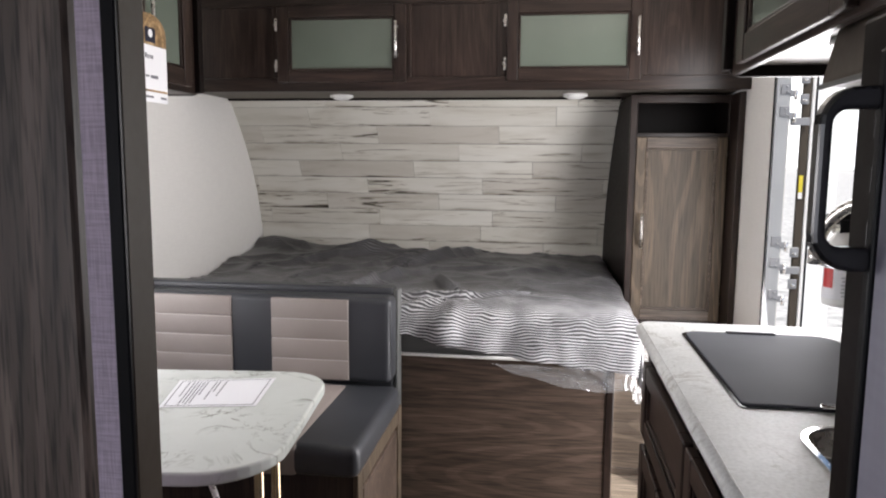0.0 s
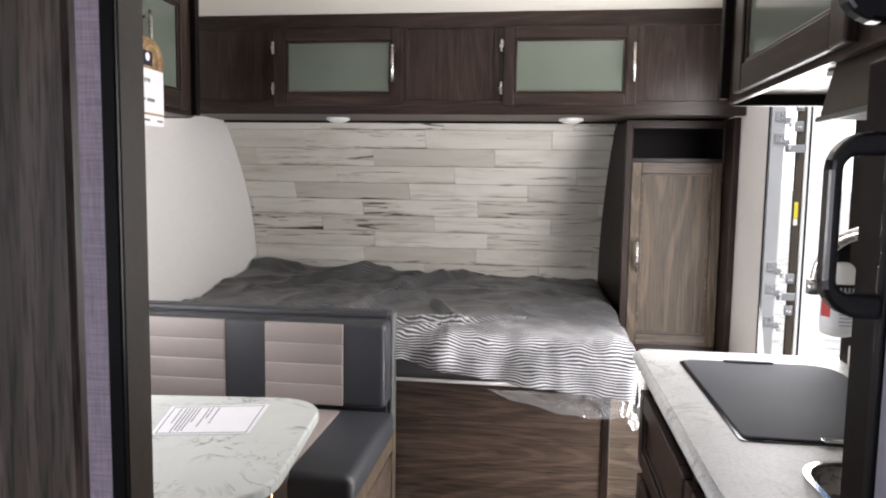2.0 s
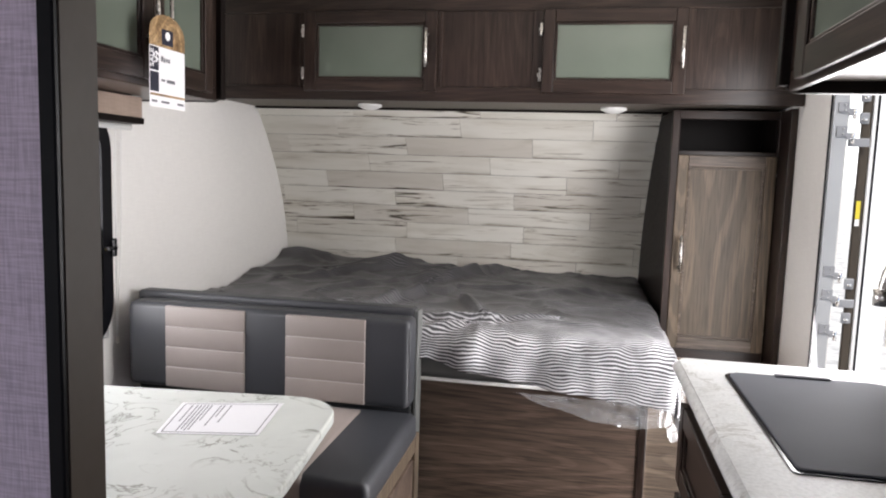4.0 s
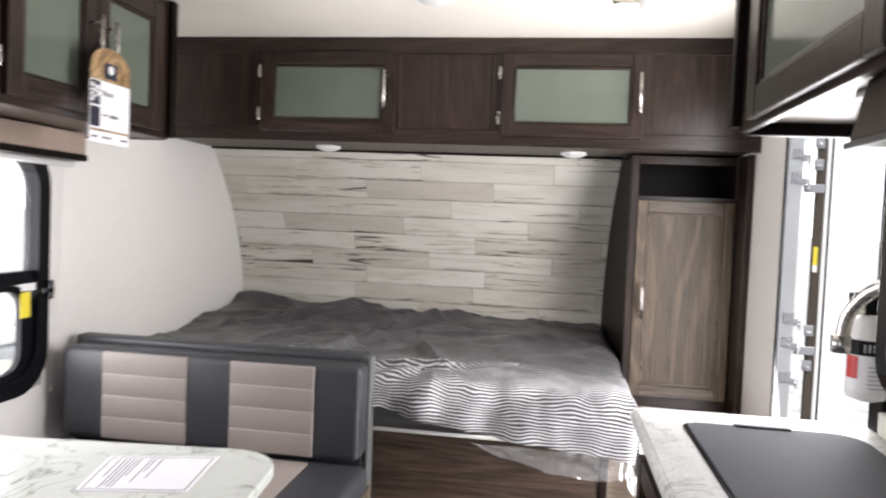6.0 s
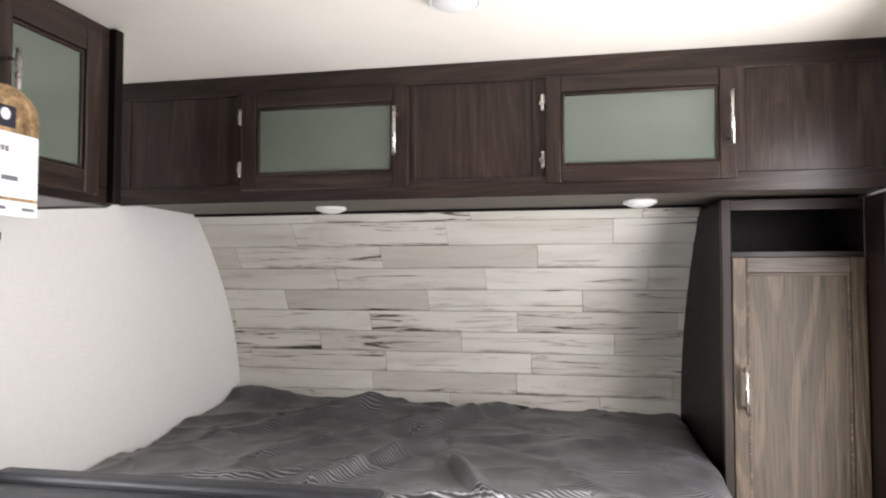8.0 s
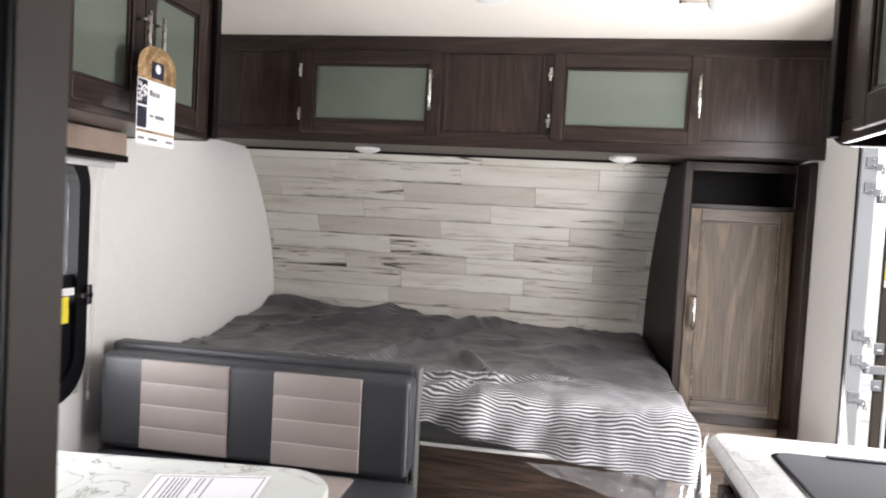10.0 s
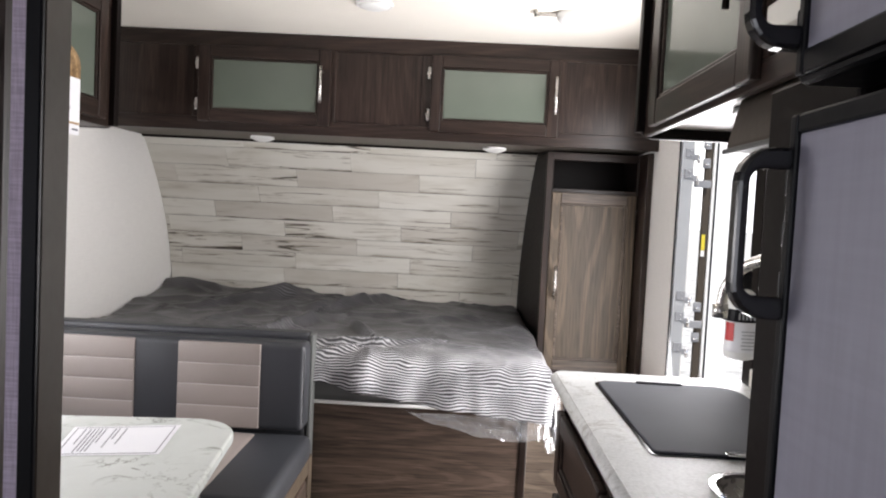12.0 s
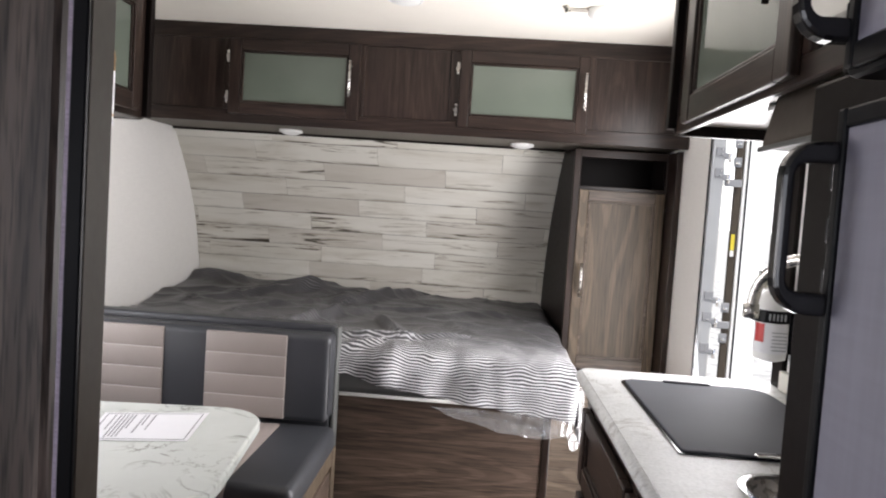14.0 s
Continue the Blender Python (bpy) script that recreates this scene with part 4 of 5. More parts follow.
part("plastic_wrap", film_sheet(0.20, 0.700, 60, lambda s: 0.664 - 0.078 * math.sin(math.pi * 0.66 * s) + 0.003 * math.sin(23 * s), 9.0, lambda s: 0.5 * max(0.0, s - 0.92)), FILM, bed, "clear plastic wrap hanging below the cloth", True)
part("plastic_tail", film_sheet(0.675, 0.745, 14, lambda s: 0.60 - 0.058 * math.sin(math.pi * (0.15 + 0.8 * s)), 30.0, lambda s: 0.06 * s), FILM, bed, "loose clear plastic tail at the corner", True)

part("plastic_corner", film_sheet(0.705, 0.752, 14, lambda s: 0.625 + 0.05 * s, 16.0, lambda s: 0.22 * s * s, 0.79), FILM, bed, "clear plastic wrap round the corner", True)

# ---- dinette ----
bench = thing("dinette_bench", (-0.58, 2.15, 0), "charcoal and taupe vinyl dinette bench with its back to the bed", "bench")
part("back_board", box(-1.09, -0.113, 2.487, 2.55, 0.0, 0.910, 0.012, 3), VINYL_D, bench, "charcoal vinyl covered back board")
CX0, CX1, CZ0, CZ1 = -1.061, -0.102, 0.608, 0.892


back = part("back_cushion", box(CX0, CX1, 2.388, 2.487, CZ0, CZ1, 0.022, 4), VINYL_D, bench, "charcoal cushion", True)
for x0, x1 in ((-0.921, -0.643), (-0.504, -0.242)):
    n, h = 4, (CZ1 - CZ0 - 0.016) / 4
    for k in range(n):
        part("sewn_channel", box(x0, x1, 2.381, 2.41, CZ0 + 0.008 + k * h + 0.0002, CZ0 + 0.008 + (k + 1) * h - 0.0002, 0.004, 3), VINYL_G, back, "taupe vinyl channel", True)
    for k in range(1, n):
        z = CZ0 + 0.008 + k * h
        # Thin strip that carries the seam's highlight in its colour.
        part("seam", box(x0 + 0.003, x1 - 0.003, 2.3815, 2.385, z - 0.0012, z + 0.0012, 0), STITCH_SHINE, back)
part("seat_cushion", box(CX0, -0.076, 1.885, 2.42, 0.512, 0.598, 0.025, 4), VINYL_D, bench, "charcoal seat cushion", True)
part("seat_stripe", box(-0.524, -0.236, 1.880, 2.40, 0.508, 0.602, 0.026, 4), VINYL_G, bench, "taupe vinyl stripe", True)
part("box", box(-1.09, -0.10, 1.92, 2.485, 0.0, 0.510, 0.003), WOOD_V, bench)
fs = facing("+x", -0.10)
part("side_frame", join(fbox(fs, 1.92, 1.97, 0.0, 0.510, 0, 0.014), fbox(fs, 2.435, 2.485, 0.0, 0.510, 0, 0.014), fbox(fs, 1.97, 2.435, 0.46, 0.510, 0, 0.014), fbox(fs, 1.97, 2.435, 0.0, 0.06, 0, 0.014)), OAK_V, bench)
part("side_door", fbox(fs, 1.985, 2.42, 0.075, 0.445, 0, 0.012, 0.004), OAK_H, bench)
part("edge_piping", box(-0.113, -0.099, 2.488, 2.549, 0.0, 0.904, 0.004, 2), EDGE, bench)
for x in (CX1 - 0.004, CX0 + 0.004):
    part("piping", tube([(x, 2.402, CZ0 + 0.03), (x, 2.398, CZ1 - 0.03), (x + (0.004 if x < -0.5 else -0.004), 2.404, CZ1 - 0.008)], 0.0035, 8), VINYL_D, back, smooth=True)

table = thing("dinette_table", (-0.6, 1.67, 0), "white marble laminate dinette table with rounded corners", "table")
outline = round_rect(XL + 0.05, -0.150, 1.385, 2.04, (0.01, 0.16, 0.13, 0.01), 10)
turn_table = Matrix.Translation((-0.15, 1.70, 0)) @ Matrix.Rotation(radians(6.5), 4, "Z") @ Matrix.Translation((0.15, -1.70, 0))
part("tabletop", prism([tuple(turn_table @ Vector((a, b, 0.724))) for a, b in outline], (0, 0, 0.028), 0.006, 3), TABLE, table)
for x, y in ((-0.235, 1.63), (-0.22, 1.69)):
    part("leg", tube([(x, y, 0.724), (x, y, 0.05), (x - 0.02, y, 0.0)], 0.011, 10), BRASS, table, "slim metal tube leg", True)
part("brace", tube([(-0.38, 1.61, 0.722), (-0.29, 1.63, 0.45), (-0.235, 1.64, 0.28)], 0.007, 8), STEEL, table, smooth=True)
sheet = thing("paper_notice", (-0.41, 1.79, 0.7525), "printed white paper notice lying on the table", "paper")
pc = [(-0.505, 1.690), (-0.285, 1.738), (-0.320, 1.955), (-0.560, 1.890)]


def on_sheet(u, v, z):
    a = Vector(pc[0]).lerp(Vector(pc[1]), u)
    b = Vector(pc[3]).lerp(Vector(pc[2]), u)
    p = a.lerp(b, v)
    return (p.x, p.y, z)


def sheet_bars(rects, z, h):
    return join(*[prism([on_sheet(u, v, z) for u, v in ((a, c), (b, c), (b, d), (a, d))], (0, 0, h)) for a, b, c, d in rects])


part("sheet", sheet_bars([(0, 1, 0, 1)], 0.7525, 0.0006), PAPER, sheet)
part("border", sheet_bars([(0.04, 0.96, 0.04, 0.055), (0.04, 0.96, 0.945, 0.96), (0.04, 0.05, 0.055, 0.945), (0.95, 0.96, 0.055, 0.945)], 0.7533, 0.0002), INK, sheet)
lines = []
for u, w0, w1 in ((0.12, 0.10, 0.62), (0.17, 0.10, 0.90), (0.205, 0.10, 0.88), (0.24, 0.10, 0.91), (0.275, 0.10, 0.86), (0.31, 0.10, 0.55), (0.40, 0.10, 0.70), (0.435, 0.10, 0.45), (0.50, 0.10, 0.66)):
    v = 1 - w0
    while v > 1 - w1:
        w = random.uniform(0.02, 0.07)
        lines.append((u, u + 0.014, max(v - w, 0.08), v))
        v -= w + 0.014
part("printed_text", sheet_bars(lines, 0.7533, 0.0002), INK, sheet, "grey printed lines")

# ---- kitchen ----
KX, CT = 0.632, 0.926
base_unit = thing("kitchen_cabinet", (0.9, 1.45, 0), "dark oak kitchen base cabinet with panelled doors", "cabinet")
part("body", box(KX + 0.035, XR - 0.002, 0.905, 2.03, 0.0, CT - 0.041, 0.002), WOOD_V, base_unit)
fk = facing("-x", KX + 0.035)
part("face_frame", join(fbox(fk, 0.905, 2.03, 0.84, 0.884, 0, 0.012), fbox(fk, 0.905, 2.03, 0.0, 0.08, 0, 0.010), *[fbox(fk, a, a + 0.045, 0.08, 0.84, 0, 0.012) for a in (0.905, 1.43, 1.985)]), WOOD_V, base_unit)
for a, b in ((0.93, 1.185), (1.19, 1.445), (1.46, 1.725), (1.73, 1.995)):
    panel_door(lambda u, v, d: fk(u, v, d + 0.012), a, b, 0.10, 0.62, base_unit, WOOD_V, 0.05, 0.05, up=WOOD_V, across=WOOD_D)
for a, b in ((0.93, 1.445), (1.46, 1.995)):
    panel_door(lambda u, v, d: fk(u, v, d + 0.012), a, b, 0.65, 0.836, base_unit, WOOD_D, 0.05, 0.045, up=WOOD_V, across=WOOD_D)

SINK = (0.768, 1.06, 0.94, 1.315)
counter = thing("worktop", (0.9, 1.45, CT - 0.04), "grey marble laminate kitchen worktop with pale veins", "worktop")
co = round_rect(KX, XR - 0.003, 0.902, 2.052, (0.001, 0.001, 0.001, 0.03), 6)
inner = round_rect(SINK[0], SINK[1], SINK[2], SINK[3], 0.07, 6)
part("slab", join(ring(lambda u, v: (u, v, CT - 0.04), co, inner, (0, 0, 0.04))), COUNTER, counter)
part("front_edge", tube([(KX + 0.004, 0.904, CT - 0.018), (KX + 0.004, 2.035, CT - 0.018)], 0.0165, 12), COUNTER, counter, smooth=True)
part("upstand", box(XR - 0.022, XR - 0.003, 0.904, 1.965, CT + 0.001, CT + 0.05, 0.004, 2), CREAM, counter, "cream upstand along the wall")
sink = thing("sink", (0.9, 1.08, CT - 0.16), "stainless kitchen sink with a bright rolled rim", "sink")
so = round_rect(SINK[0] - 0.007, SINK[1] + 0.007, SINK[2] - 0.007, SINK[3] + 0.007, 0.076, 8)
si = round_rect(SINK[0] + 0.002, SINK[1] - 0.002, SINK[2] + 0.002, SINK[3] - 0.002, 0.068, 8)
part("rim", ring(lambda u, v: (u, v, CT + 0.0005), so, si, (0, 0, 0.006)), CHROME, sink, smooth=False)
bm = bmesh.new()
a = [bm.verts.new((u, v, CT + 0.001)) for u, v in si]
b = [bm.verts.new((u * 0.94 + 0.06 * 0.924, v * 0.94 + 0.06 * 1.12, CT - 0.15)) for u, v in si]
for k in range(len(a)):
    bm.faces.new((a[k], a[(k + 1) % len(a)], b[(k + 1) % len(a)], b[k]))
bm.faces.new(b)
part("bowl", bm, STEEL, sink, smooth=True)

hob = thing("cooktop_cover", (0.9, 1.64, CT), "smoked grey glass lid closed over the cooktop", "cooktop")
ho = round_rect(0.712, 1.060, 1.400, 1.942, (0.012, 0.03, 0.06, 0.03), 6)
part("tray", prism([(u, v, CT + 0.0006) for u, v in ho], (0, 0, 0.0016), 0.0005, 1), BLACK_GLOSS, hob)
hi = round_rect(0.720, 1.052, 1.409, 1.934, (0.012, 0.03, 0.055, 0.03), 6)
part("lid", prism([(u, v, CT + 0.0024) for u, v in hi], (0, 0, 0.004), 0.0015, 2), LID, hob)
part("finger_grip", box(0.815, 0.925, 1.918, 1.934, CT + 0.0065, CT + 0.0105, 0.003, 2), LID, hob)
part("lid_hinge", box(0.84, 0.93, 1.395, 1.414, CT + 0.0065, CT + 0.012, 0.004, 2), CHROME, hob)

tap = thing("faucet", (1.06, 1.50, CT), "brushed nickel gooseneck kitchen faucet", "faucet")
part("base", lathe([(0.026, 0.001), (0.026, 0.008), (0.018, 0.016), (0.0165, 0.06)], (1.06, 1.50, CT), 20), STEEL, tap, smooth=True)
A, B = Vector((1.06, 1.50, 0)), Vector((0.93, 1.72, 0))
mid, half = (A + B) / 2, (B - A).length / 2
way = (B - A).normalized()
pts = [(A.x, A.y, CT + 0.05), (A.x, A.y, CT + 0.13), (A.x, A.y, CT + 0.225)]
for k in range(1, 16):
    t = math.pi * k / 17
    c = mid - way * half * math.cos(t)
    pts.append((c.x, c.y, CT + 0.225 + 0.115 * math.sin(t)))
pts += [(B.x, B.y, CT + 0.225), (B.x, B.y, CT + 0.21)]
part("spout", tube(pts, 0.0118, 14), STEEL, tap, smooth=True)
part("nozzle", tube([(B.x, B.y, CT + 0.235), (B.x, B.y, CT + 0.205)], 0.0165, 14), STEEL, tap, smooth=True)
part("lever", tube([(A.x, A.y, CT + 0.055), (A.x + 0.01, A.y - 0.06, CT + 0.085)], 0.006, 8), STEEL, tap, smooth=True)

# kitchen window with louvres
kw = thing("window_2", (XR, 1.55, 0.99), "kitchen window with cream louvre blinds and rounded corners", "window", kind="structure")
ky0, ky1, kz0, kz1 = WIN_R
part("window_frame", ring(lambda u, v: (XR - 0.016, u, v), round_rect(ky0 - 0.03, ky1 + 0.03, kz0 - 0.03, kz1 + 0.03, 0.09), round_rect(ky0 + 0.012, ky1 - 0.012, kz0 + 0.012, kz1 - 0.012, 0.06), (0.055, 0, 0)), CREAM, kw, "cream rounded frame")
p = part("pane", box(XR + 0.030, XR + 0.034, ky0, ky1, kz0, kz1, 0), TINT, kw)
p.visible_shadow = False
for k in range(14):
    z = kz0 + 0.024 + k * 0.0245
    slat = box(XR - 0.004, XR + 0.006, ky0 + 0.004, ky1 - 0.004, z - 0.0045, z + 0.0045, 0.001)
    slat.transform(Matrix.Translation((XR, 0, z)) @ Matrix.Rotation(radians(-4), 4, "Y") @ Matrix.Translation((-XR, 0, -z)))
    part("slat", slat, CREAM, kw)

# ---- right overhead cabinet and hood ----
RX = 0.797
rc = thing("overhead_cabinet", (0.96, 1.5, 1.532), "dark oak overhead cabinet with one frosted glass door above the worktop", "cabinet")
fr = facing("-x", RX)
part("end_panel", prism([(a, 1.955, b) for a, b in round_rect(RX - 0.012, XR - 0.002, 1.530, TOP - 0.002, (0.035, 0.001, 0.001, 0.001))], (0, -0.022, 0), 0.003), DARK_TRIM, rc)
part("edge_band", prism([(a, 1.959, b) for a, b in round_rect(RX - 0.020, RX + 0.006, 1.545, TOP - 0.004, 0.004, 3)], (0, -0.030, 0), 0.003), DARK_TRIM, rc)
part("face_frame", join(box(RX, RX + 0.018, 0.91, 1.933, 1.534, 1.575, 0.003), box(RX, RX + 0.018, 0.91, 1.933, 1.945, TOP - 0.002, 0.003)), WOOD_D, rc)
for a, b in ((1.77, 1.933), (1.240, 1.31)):
    part("stile", box(RX, RX + 0.018, a, b, 1.575, 1.945, 0.002), WOOD_V, rc)
part("bottom", box(RX + 0.018, XR - 0.002, 1.235, 1.933, 1.556, 1.568, 0), UNDER_K, rc, "pale glossy underside panel")
panel_door(fr, 1.262, 1.835, 1.545, 1.962, rc, FROST, 0.058, 0.055, handle_u=1.281, handle_v=(1.652, 1.80), up=WOOD_V, across=WOOD_D, handle_mat=DARK_TRIM, glass=True)
puck(0.93, 1.58, 1.556, 0.052, "small round light under the kitchen overhead cabinet")
micro = thing("microwave", (0.96, 1.0, 1.56), "cream trimmed microwave recessed beside the overhead cabinet", "microwave")
part("body", box(RX + 0.05, XR - 0.003, 0.92, 1.235, 1.56, 1.93, 0.004), BLACK, micro)
for z0, z1 in ((1.86, 1.905), (1.60, 1.645)):
    part("trim", box(RX - 0.010, RX + 0.05, 0.92, 1.238, z0, z1, 0.006, 2), CREAM, micro)
part("window", box(RX + 0.03, RX + 0.05, 0.925, 1.225, 1.65, 1.855, 0.002), FROST, micro)
part("keypad", box(RX + 0.02, RX + 0.05, 0.925, 1.225, 1.565, 1.595, 0.002), WHITE, micro)
hood = thing("range_hood", (0.98, 1.25, 1.44), "dark metal range hood under the kitchen cabinet", "range hood")
hood_side = [(0.835, 0.94, 1.459), (0.835, 0.94, 1.471), (0.855, 0.94, 1.555), (XR - 0.004, 0.94, 1.555), (XR - 0.004, 0.94, 1.459)]
part("shell", prism(hood_side, (0, 0.547, 0), 0.003, 2), BROWN_METAL, hood)
part("lip", box(0.828, 0.840, 0.938, 1.490, 1.455, 1.464, 0.002), EDGE, hood)

# ---- refrigerator ----
fridge = thing("refrigerator", (0.9, 0.4, 0), "built-in refrigerator with lilac grey panels in black frames", "refrigerator")
part("housing", box(0.69, XR - 0.003, 0.02, 0.902, 0.0, TOP - 0.003, 0.003), DARK_TRIM, fridge)
part("surround", join(box(0.662, 0.69, 0.742, 0.902, 0.0, 1.46, 0.004, 2), box(0.662, 0.69, 0.742, 0.852, 1.4605, TOP - 0.003, 0.004, 2), box(0.662, 0.69, 0.02, 0.05, 0.0, TOP - 0.003, 0.003), box(0.662, 0.69, 0.05, 0.742, 0.0, 0.10, 0.003), box(0.662, 0.69, 0.05, 0.742, 1.90, TOP - 0.003, 0.003)), DARK_TRIM, fridge)
ff = facing("-x", 0.665)
for z0, z1, h0, h1 in ((0.12, 1.412, 1.257, 1.384), (1.432, 1.88, 1.455, 1.58)):
    d = part("door", fbox(ff, 0.055, 0.735, z0, z1, 0.0, 0.055, 0.006, 2), BLACK, fridge, "black framed door")
    part("panel", fbox(ff, 0.085, 0.711, z0 + 0.022, z1 - 0.018, 0.055, 0.0595, 0.001), FRIDGE, d, "lilac grey panel")
    part("frame_bead", fbox(ff, 0.711, 0.721, z0 + 0.004, z1 - 0.004, 0.055, 0.063, 0.002, 2), BLACK, d)
    part("frame_bead", fbox(ff, 0.085, 0.711, z1 - 0.018, z1 - 0.004, 0.055, 0.062, 0.002, 2), BLACK, d)
    part("frame_bead", fbox(ff, 0.085, 0.711, z0 + 0.004, z0 + 0.022, 0.055, 0.062, 0.002, 2), BLACK, d)
    hx, q = 0.565, 0.026
    loop = [(0.612, h0)] + [(hx + q - q * math.sin(radians(a)), h0 + q - q * math.cos(radians(a))) for a in range(0, 91, 15)]
    loop += [(hx + q - q * math.cos(radians(a)), h1 - q + q * math.sin(radians(a))) for a in range(0, 91, 15)] + [(0.612, h1)]
    hx, q, lo, hi = 0.574, 0.010, h0 + 0.017, h1 - 0.016
    loop += [(0.612, hi)] + [(hx + q - q * math.sin(radians(a)), hi - q + q * math.cos(radians(a))) for a in range(0, 91, 18)]
    loop += [(hx + q - q * math.cos(radians(a)), lo + q - q * math.sin(radians(a))) for a in range(0, 91, 18)] + [(0.612, lo)]
    part("handle", prism([(u, 0.714, v) for u, v in loop], (0, 0.016, 0), 0.003, 2), BLACK_GLOSS, d, "black loop handle")
    for zz in (h0 + 0.025, (h0 + h1) / 2, h1 - 0.025):
        part("catch", fbox(ff, 0.735, 0.740, zz - 0.010, zz + 0.010, 0.035, 0.056, 0.0024, 3), BLACK, d)

# ---- partition beside the camera's way in ----
solid("partition_1", box(XL + 0.001, -0.036, 0.836, 0.891, 0.0, TOP - 0.001, 0.002), LINEN, "partition covered in lilac grey linen wallpaper", "partition", "structure")
solid("trim_5", box(-0.038, -0.0225, 0.829, 0.8355, 0.0, TOP - 0.001, 0.0015), BLACK, "black corner trim of the partition", "trim", "structure")
solid("trim_6", prism([(-0.0355, 0.836, 0.0), (-0.0225, 0.836, 0.0), (-0.0310, 0.893, 0.0), (-0.0355, 0.893, 0.0)], (0, 0, TOP - 0.001), 0.001, 1), BROWN_METAL, "bronze end strip of the partition", "trim", "structure")
solid("panel_1", box(0.000, 0.109, 0.575, 0.587, 0.0, TOP - 0.001, 0.003), POST, "narrow dark oak post beside the aisle", "post", "structure")

# ---- ceiling lights and air conditioner ----
for x, y in ((-0.395, 1.745), (-0.415, 2.265), (0.060, 1.865), (0.046, 2.535), (0.777, 2.265)):
    puck(x, y, TOP, 0.062, "shallow round white light on the ceiling")
det = thing("gas_detector", (0.69, 2.56, TOP - 0.03), "small white round detector on the ceiling", "detector")
part("body", lathe([(0.045, 0.0), (0.045, -0.018), (0.036, -0.030), (0.01, -0.032)], (0.690, 2.56, TOP)), WHITE, det, smooth=True)
part("bracket", join(box(0.57, 0.645, 2.555, 2.565, TOP - 0.012, TOP - 0.001, 0.002), box(0.57, 0.58, 2.525, 2.58, TOP - 0.012, TOP - 0.001, 0.002)), STEEL, det)
ac = thing("air_conditioner", (0.06, 1.5, TOP - 0.045), "white ceiling air conditioner with ribbed vents", "air conditioner")
lo = round_rect(-0.150, 0.25, 1.20, 1.680, 0.05, 6)
hi2 = round_rect(-0.185, 0.28, 1.17, 1.715, 0.06, 6)
bm = bmesh.new()
a = [bm.verts.new((u, v, TOP - 0.002)) for u, v in hi2]
b = [bm.verts.new((u, v, TOP - 0.045)) for u, v in lo]
for k in range(len(a)):
    bm.faces.new((a[k], a[(k + 1) % len(a)], b[(k + 1) % len(a)], b[k]))
bm.faces.new(b)
bmesh.ops.recalc_face_normals(bm, faces=bm.faces[:])
part("shroud", bm, WHITE, ac)
for k in range(38):
    x = -0.145 + k * 0.0104
    part("rib", box(x, x + 0.0045, 1.628, 1.679, TOP - 0.0475, TOP - 0.043, 0.001), WHITE, ac)
part("control_panel", box(-0.03, 0.10, 1.38, 1.545, TOP - 0.048, TOP - 0.044, 0.002), CREAM, ac)
for x in (-0.005, 0.065):
    part("knob", lathe([(0.013, 0.0), (0.012, -0.006), (0.004, -0.007), (0.004, -0.013)], (x, 1.515, TOP - 0.048), 16), BLACK, ac, smooth=True)
for k in range(5):
    part("vent_slot", box(0.115 + k * 0.024, 0.121 + k * 0.024, 1.44, 1.545, TOP - 0.0475, TOP - 0.044, 0), ALU, ac)
    part("vent_slot", box(-0.145 + k * 0.022, -0.139 + k * 0.022, 1.44, 1.545, TOP - 0.0475, TOP - 0.044, 0), ALU, ac)

# ---- entry door swung open outside ----
door = thing("door_1", (1.2, 2.76, 0), "trailer entry door swung open outward on metal hinges", "door", kind="structure")
leaf = box(XR + 0.098, XR + 0.138, 2.752, 3.40, 0.03, DOOR_TOP - 0.02, 0.004)
swing = Matrix.Translation((XR + 0.135, 2.754, 0)) @ Matrix.Rotation(radians(-28), 4, "Z") @ Matrix.Translation((-XR - 0.135, -2.754, 0))
leaf.transform(swing)
part("leaf", leaf, BRIGHT_ALU, door, "white door leaf")
part("leaf_edge", box(XR + 0.094, XR + 0.121, 2.738, 2.751, 0.03, DOOR_TOP - 0.02, 0.003), BROWN_METAL, door, "bronze edge of the leaf")
part("edge_strip", box(XR + 0.1215, XR + 0.133, 2.733, 2.748, 0.03, DOOR_TOP - 0.02, 0.002), BRIGHT_ALU, door, "white edge strip")
part("seal", box(XR + 0.1335, XR + 0.139, 2.730, 2.748, 0.03, DOOR_TOP - 0.02, 0.002), BLACK, door, "black rubber seal")
for z in (1.58, 1.507, 1.076, 1.002, 0.892, 0.55, 0.48):
    h = part("hinge", box(XR + 0.016, XR + 0.047, 2.7115, 2.7145, z - 0.016, z + 0.016, 0.001), HINGE, door, "aluminium hinge plate")
    for dz in (-0.008, 0.008):
        part("screw", lathe([(0.0032, 0.0), (0.0032, -0.002), (0.002, -0.003)], (XR + 0.034, 2.7105, z + dz), 8, "y"), CHROME, h)
    part("strap", box(XR + 0.046, XR + 0.062, 2.713, 2.716, z - 0.026, z - 0.004, 0.001), HINGE, h)
    part("barrel", tube([(XR + 0.064, 2.716, z - 0.036), (XR + 0.064, 2.716, z - 0.004)], 0.006, 10), CHROME, h, smooth=True)
for z in (1.615, 1.548, 1.036, 0.927, 0.52):
    k = part("latch_plate", box(XR + 0.084, XR + 0.112, 2.732, 2.7375, z - 0.017, z + 0.017, 0.002), HINGE, door)
    part("bolt", lathe([(0.008, 0.0), (0.008, -0.006), (0.004, -0.009)], (XR + 0.098, 2.7315, z), 10, "y"), CHROME, k, smooth=True)
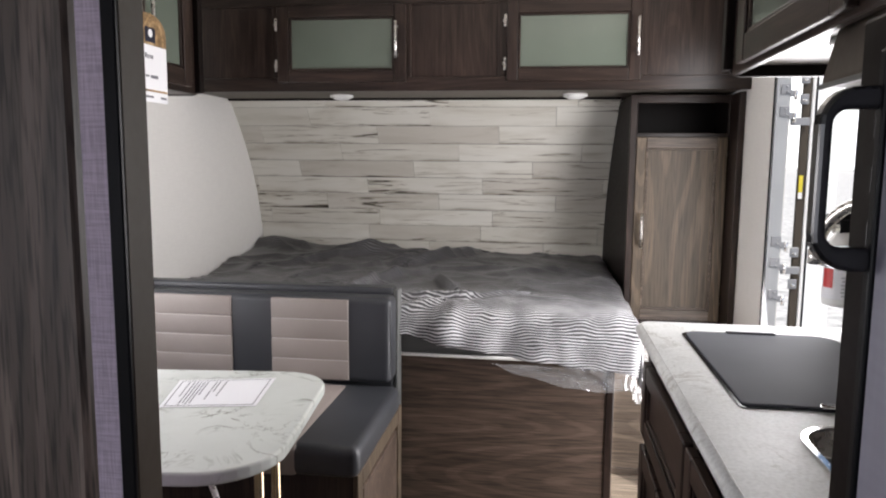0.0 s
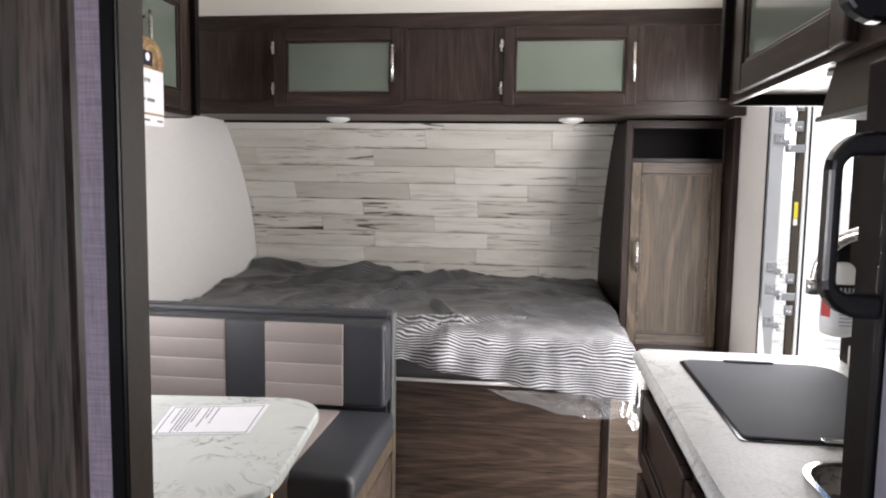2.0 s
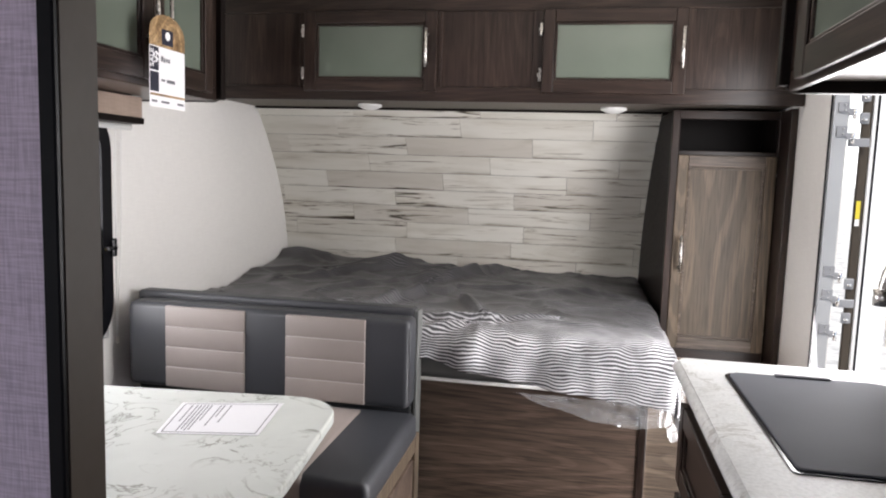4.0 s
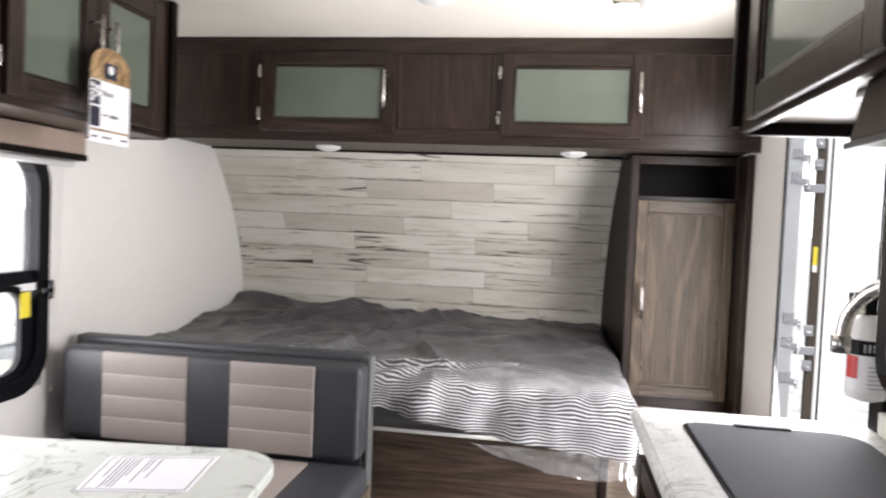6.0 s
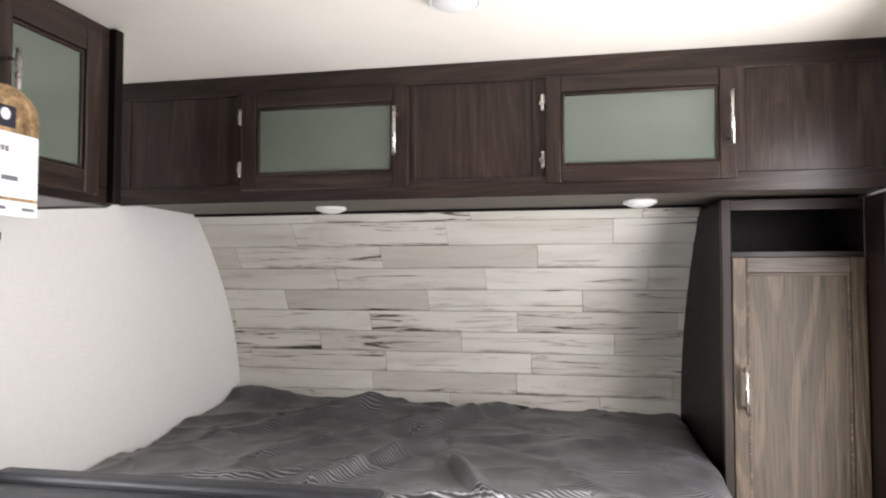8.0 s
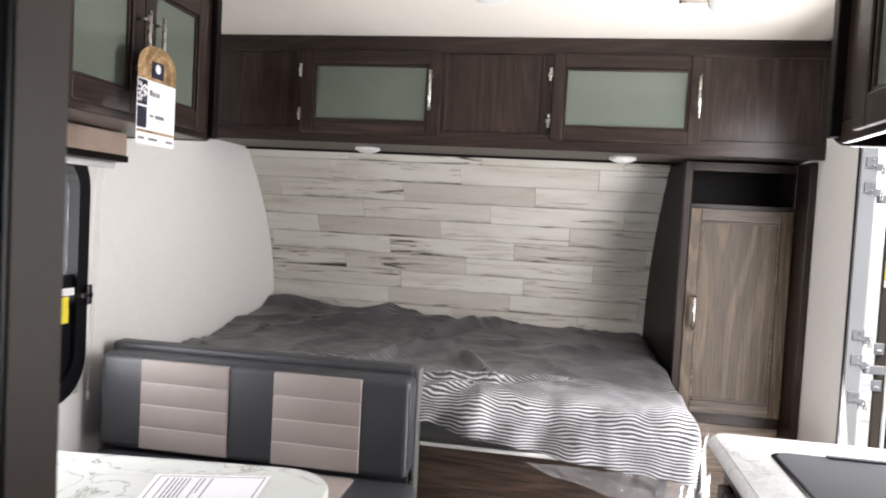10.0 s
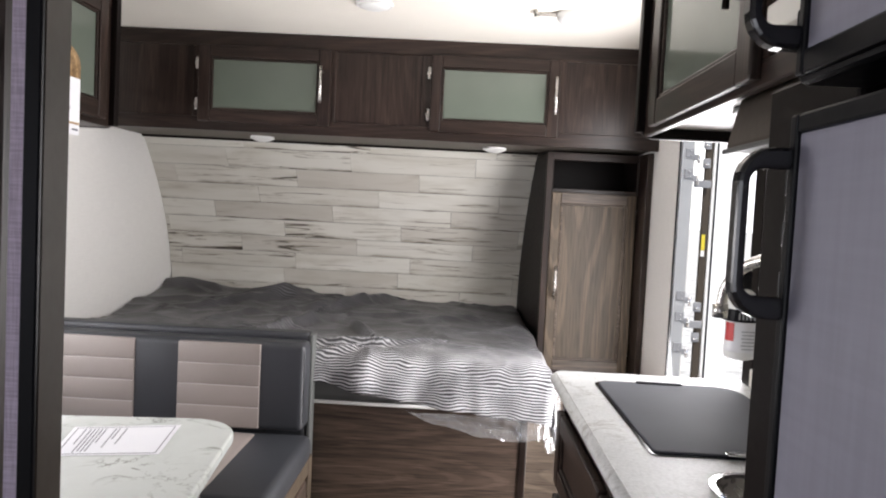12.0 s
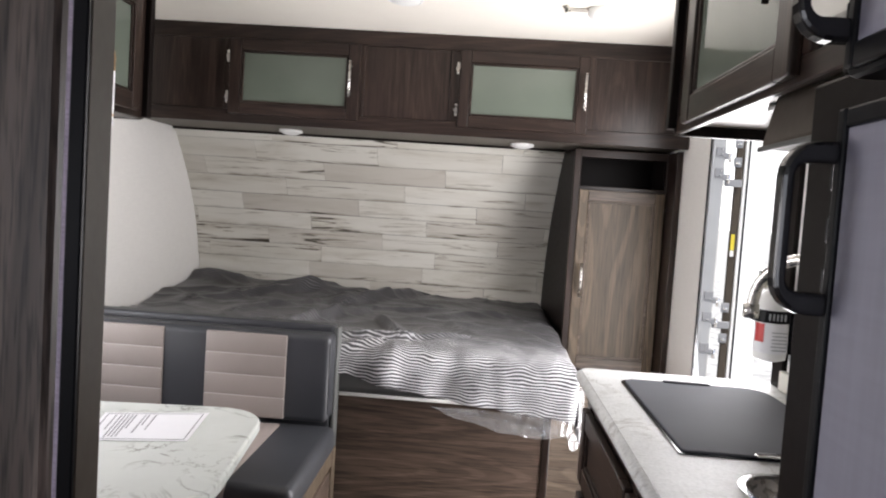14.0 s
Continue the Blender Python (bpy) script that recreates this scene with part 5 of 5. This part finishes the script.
for z in (1.474, 0.975):
    part("closer_strap", box(XR + 0.054, XR + 0.116, 2.722, 2.728, z - 0.013, z + 0.013, 0.002), HINGE, door)
part("yellow_label", box(XR + 0.098, XR + 0.110, 2.734, 2.7375, 1.240, 1.296, 0), YELLOW, door)

part("white_label", box(XR + 0.098, XR + 0.110, 2.734, 2.7375, 1.218, 1.239, 0), PAPER, door)

# ---- fire extinguisher on the jamb ----
EX, EY, EZ = 1.072, 1.955, 1.0
ext = thing("fire_extinguisher", (EX, EY, EZ), "small white fire extinguisher with a red label strapped by the door", "fire extinguisher")
part("cylinder", lathe([(0.020, 0.0), (0.036, 0.006), (0.038, 0.015), (0.038, 0.132), (0.035, 0.152), (0.025, 0.168), (0.014, 0.176)], (EX, EY, EZ), 24), WHITE, ext, smooth=True)
part("label", lathe([(0.0384, 0.022), (0.0387, 0.024), (0.0387, 0.092), (0.0384, 0.094)], (EX, EY, EZ), 24), PAPER, ext, smooth=True)
bm = bmesh.new()
ra = [[bm.verts.new((EX + 0.0394 * math.cos(radians(a)), EY + 0.0394 * math.sin(radians(a)), EZ + z)) for a in range(185, 226, 10)] for z in (0.048, 0.093)]
for k in range(len(ra[0]) - 1):
    bm.faces.new((ra[0][k], ra[0][k + 1], ra[1][k + 1], ra[1][k]))
part("red_label", bm, RED, ext)
part("strap", lathe([(0.0402, 0.096), (0.0408, 0.098), (0.0408, 0.124), (0.0402, 0.126)], (EX, EY, EZ), 24), BLACK, ext)
part("strap_buckle", box(EX - 0.050, EX - 0.037, EY - 0.012, EY + 0.012, EZ + 0.097, EZ + 0.127, 0.004, 2), BLACK, ext)
part("valve", join(box(EX - 0.014, EX + 0.014, EY - 0.014, EY + 0.014, EZ + 0.174, EZ + 0.206, 0.004, 2), box(EX - 0.040, EX + 0.016, EY - 0.010, EY + 0.010, EZ + 0.200, EZ + 0.220, 0.004, 2)), BLACK, ext)
part("gauge", lathe([(0.012, 0.0), (0.012, 0.01), (0.009, 0.012)], (EX - 0.026, EY - 0.005, EZ + 0.186), 14, "x"), CHROME, ext)
part("bracket", box(EX + 0.037, XR - 0.0005, EY - 0.016, EY + 0.014, EZ + 0.02, EZ + 0.16, 0.001), BLACK, ext)
for k in range(6):
    part("printed_line", box(EX - 0.012 - 0.002 * (k % 2), EX + 0.022, EY - 0.0402, EY - 0.0392, EZ + 0.030 + k * 0.0085, EZ + 0.0325 + k * 0.0085, 0), ALU, ext)
for k in range(5):
    part("strap_slot", box(EX - 0.024 + k * 0.009, EX - 0.020 + k * 0.009, EY - 0.0424, EY - 0.040, EZ + 0.103, EZ + 0.119, 0), ALU, ext)

# ---- far things outside the window ----
car = thing("parked_camper", (-4.5, 5.0, -0.75), "low white camper with grey band parked outside the window", "camper")
part("body", box(-5.6, -3.62, 2.4, 9.5, -0.45, 0.24, 0.05, 3), ALU, car, "grey lower body")
part("top_edge", box(-5.6, -3.60, 2.4, 9.5, 0.245, 0.36, 0.03, 2), BRIGHT_ALU, car, "white upper edge")
part("hatch", prism([(-3.615, u, v) for u, v in round_rect(4.35, 5.25, -0.42, 0.14, 0.12)], (0.03, 0, 0), 0.01), CREAM, car, "cream hatch")
part("hatch_handle", box(-3.585, -3.56, 4.6, 5.0, -0.06, -0.03, 0.005), BLACK, car)
for k in range(20):
    part("rail_post", box(-3.75, -3.66, 2.6 + k * 0.34, 2.78 + k * 0.34, 0.365, 0.62, 0.04, 2), BRIGHT_ALU, car)
for y in (3.6, 8.2):
    part("wheel", lathe([(0.2, 0.0), (0.33, 0.02), (0.33, 0.2), (0.2, 0.22)], (-3.9, y, -0.42), 24, "x"), BLACK, car)

# ---- floor planks and wall planks, piece by piece ----
PW, PL = 0.15, 0.92
for i in range(16):
    x0 = XL + i * PW
    x1 = min(x0 + PW, XR)
    y = YB + 0.02 - (i * 0.37) % PL
    while y < 3.3:
        a, b = max(y, YB), min(y + PL, 3.3)
        if b - a > 0.05 and x1 - x0 > 0.02:
            part("plank", box(x0 + 0.0008, x1 - 0.0008, a + 0.0008, b - 0.0008, -0.0035, 0.0, 0), FLOOR, floor)
        y += PL
z = 1.615
for k in range(11):
    z0, z1 = z - (ROW_H if k else 0.032), z
    x, count = STARTS[k] - 2 * PLANK_L, -1
    while x < 0.70:
        a, b = max(x, XL + 0.001), min(x + PLANK_L, side_x(nose(z0)) + 0.004)
        if b > XL + 0.004:
            if b - a > 0.003:
                part("plank", plank_piece(a, b, z0, z1), PLANK_GREY if (k, count) in GREYED else PLANK, plank_wall, smooth=False)
        x, count = x + PLANK_L, count + 1
    z = z0
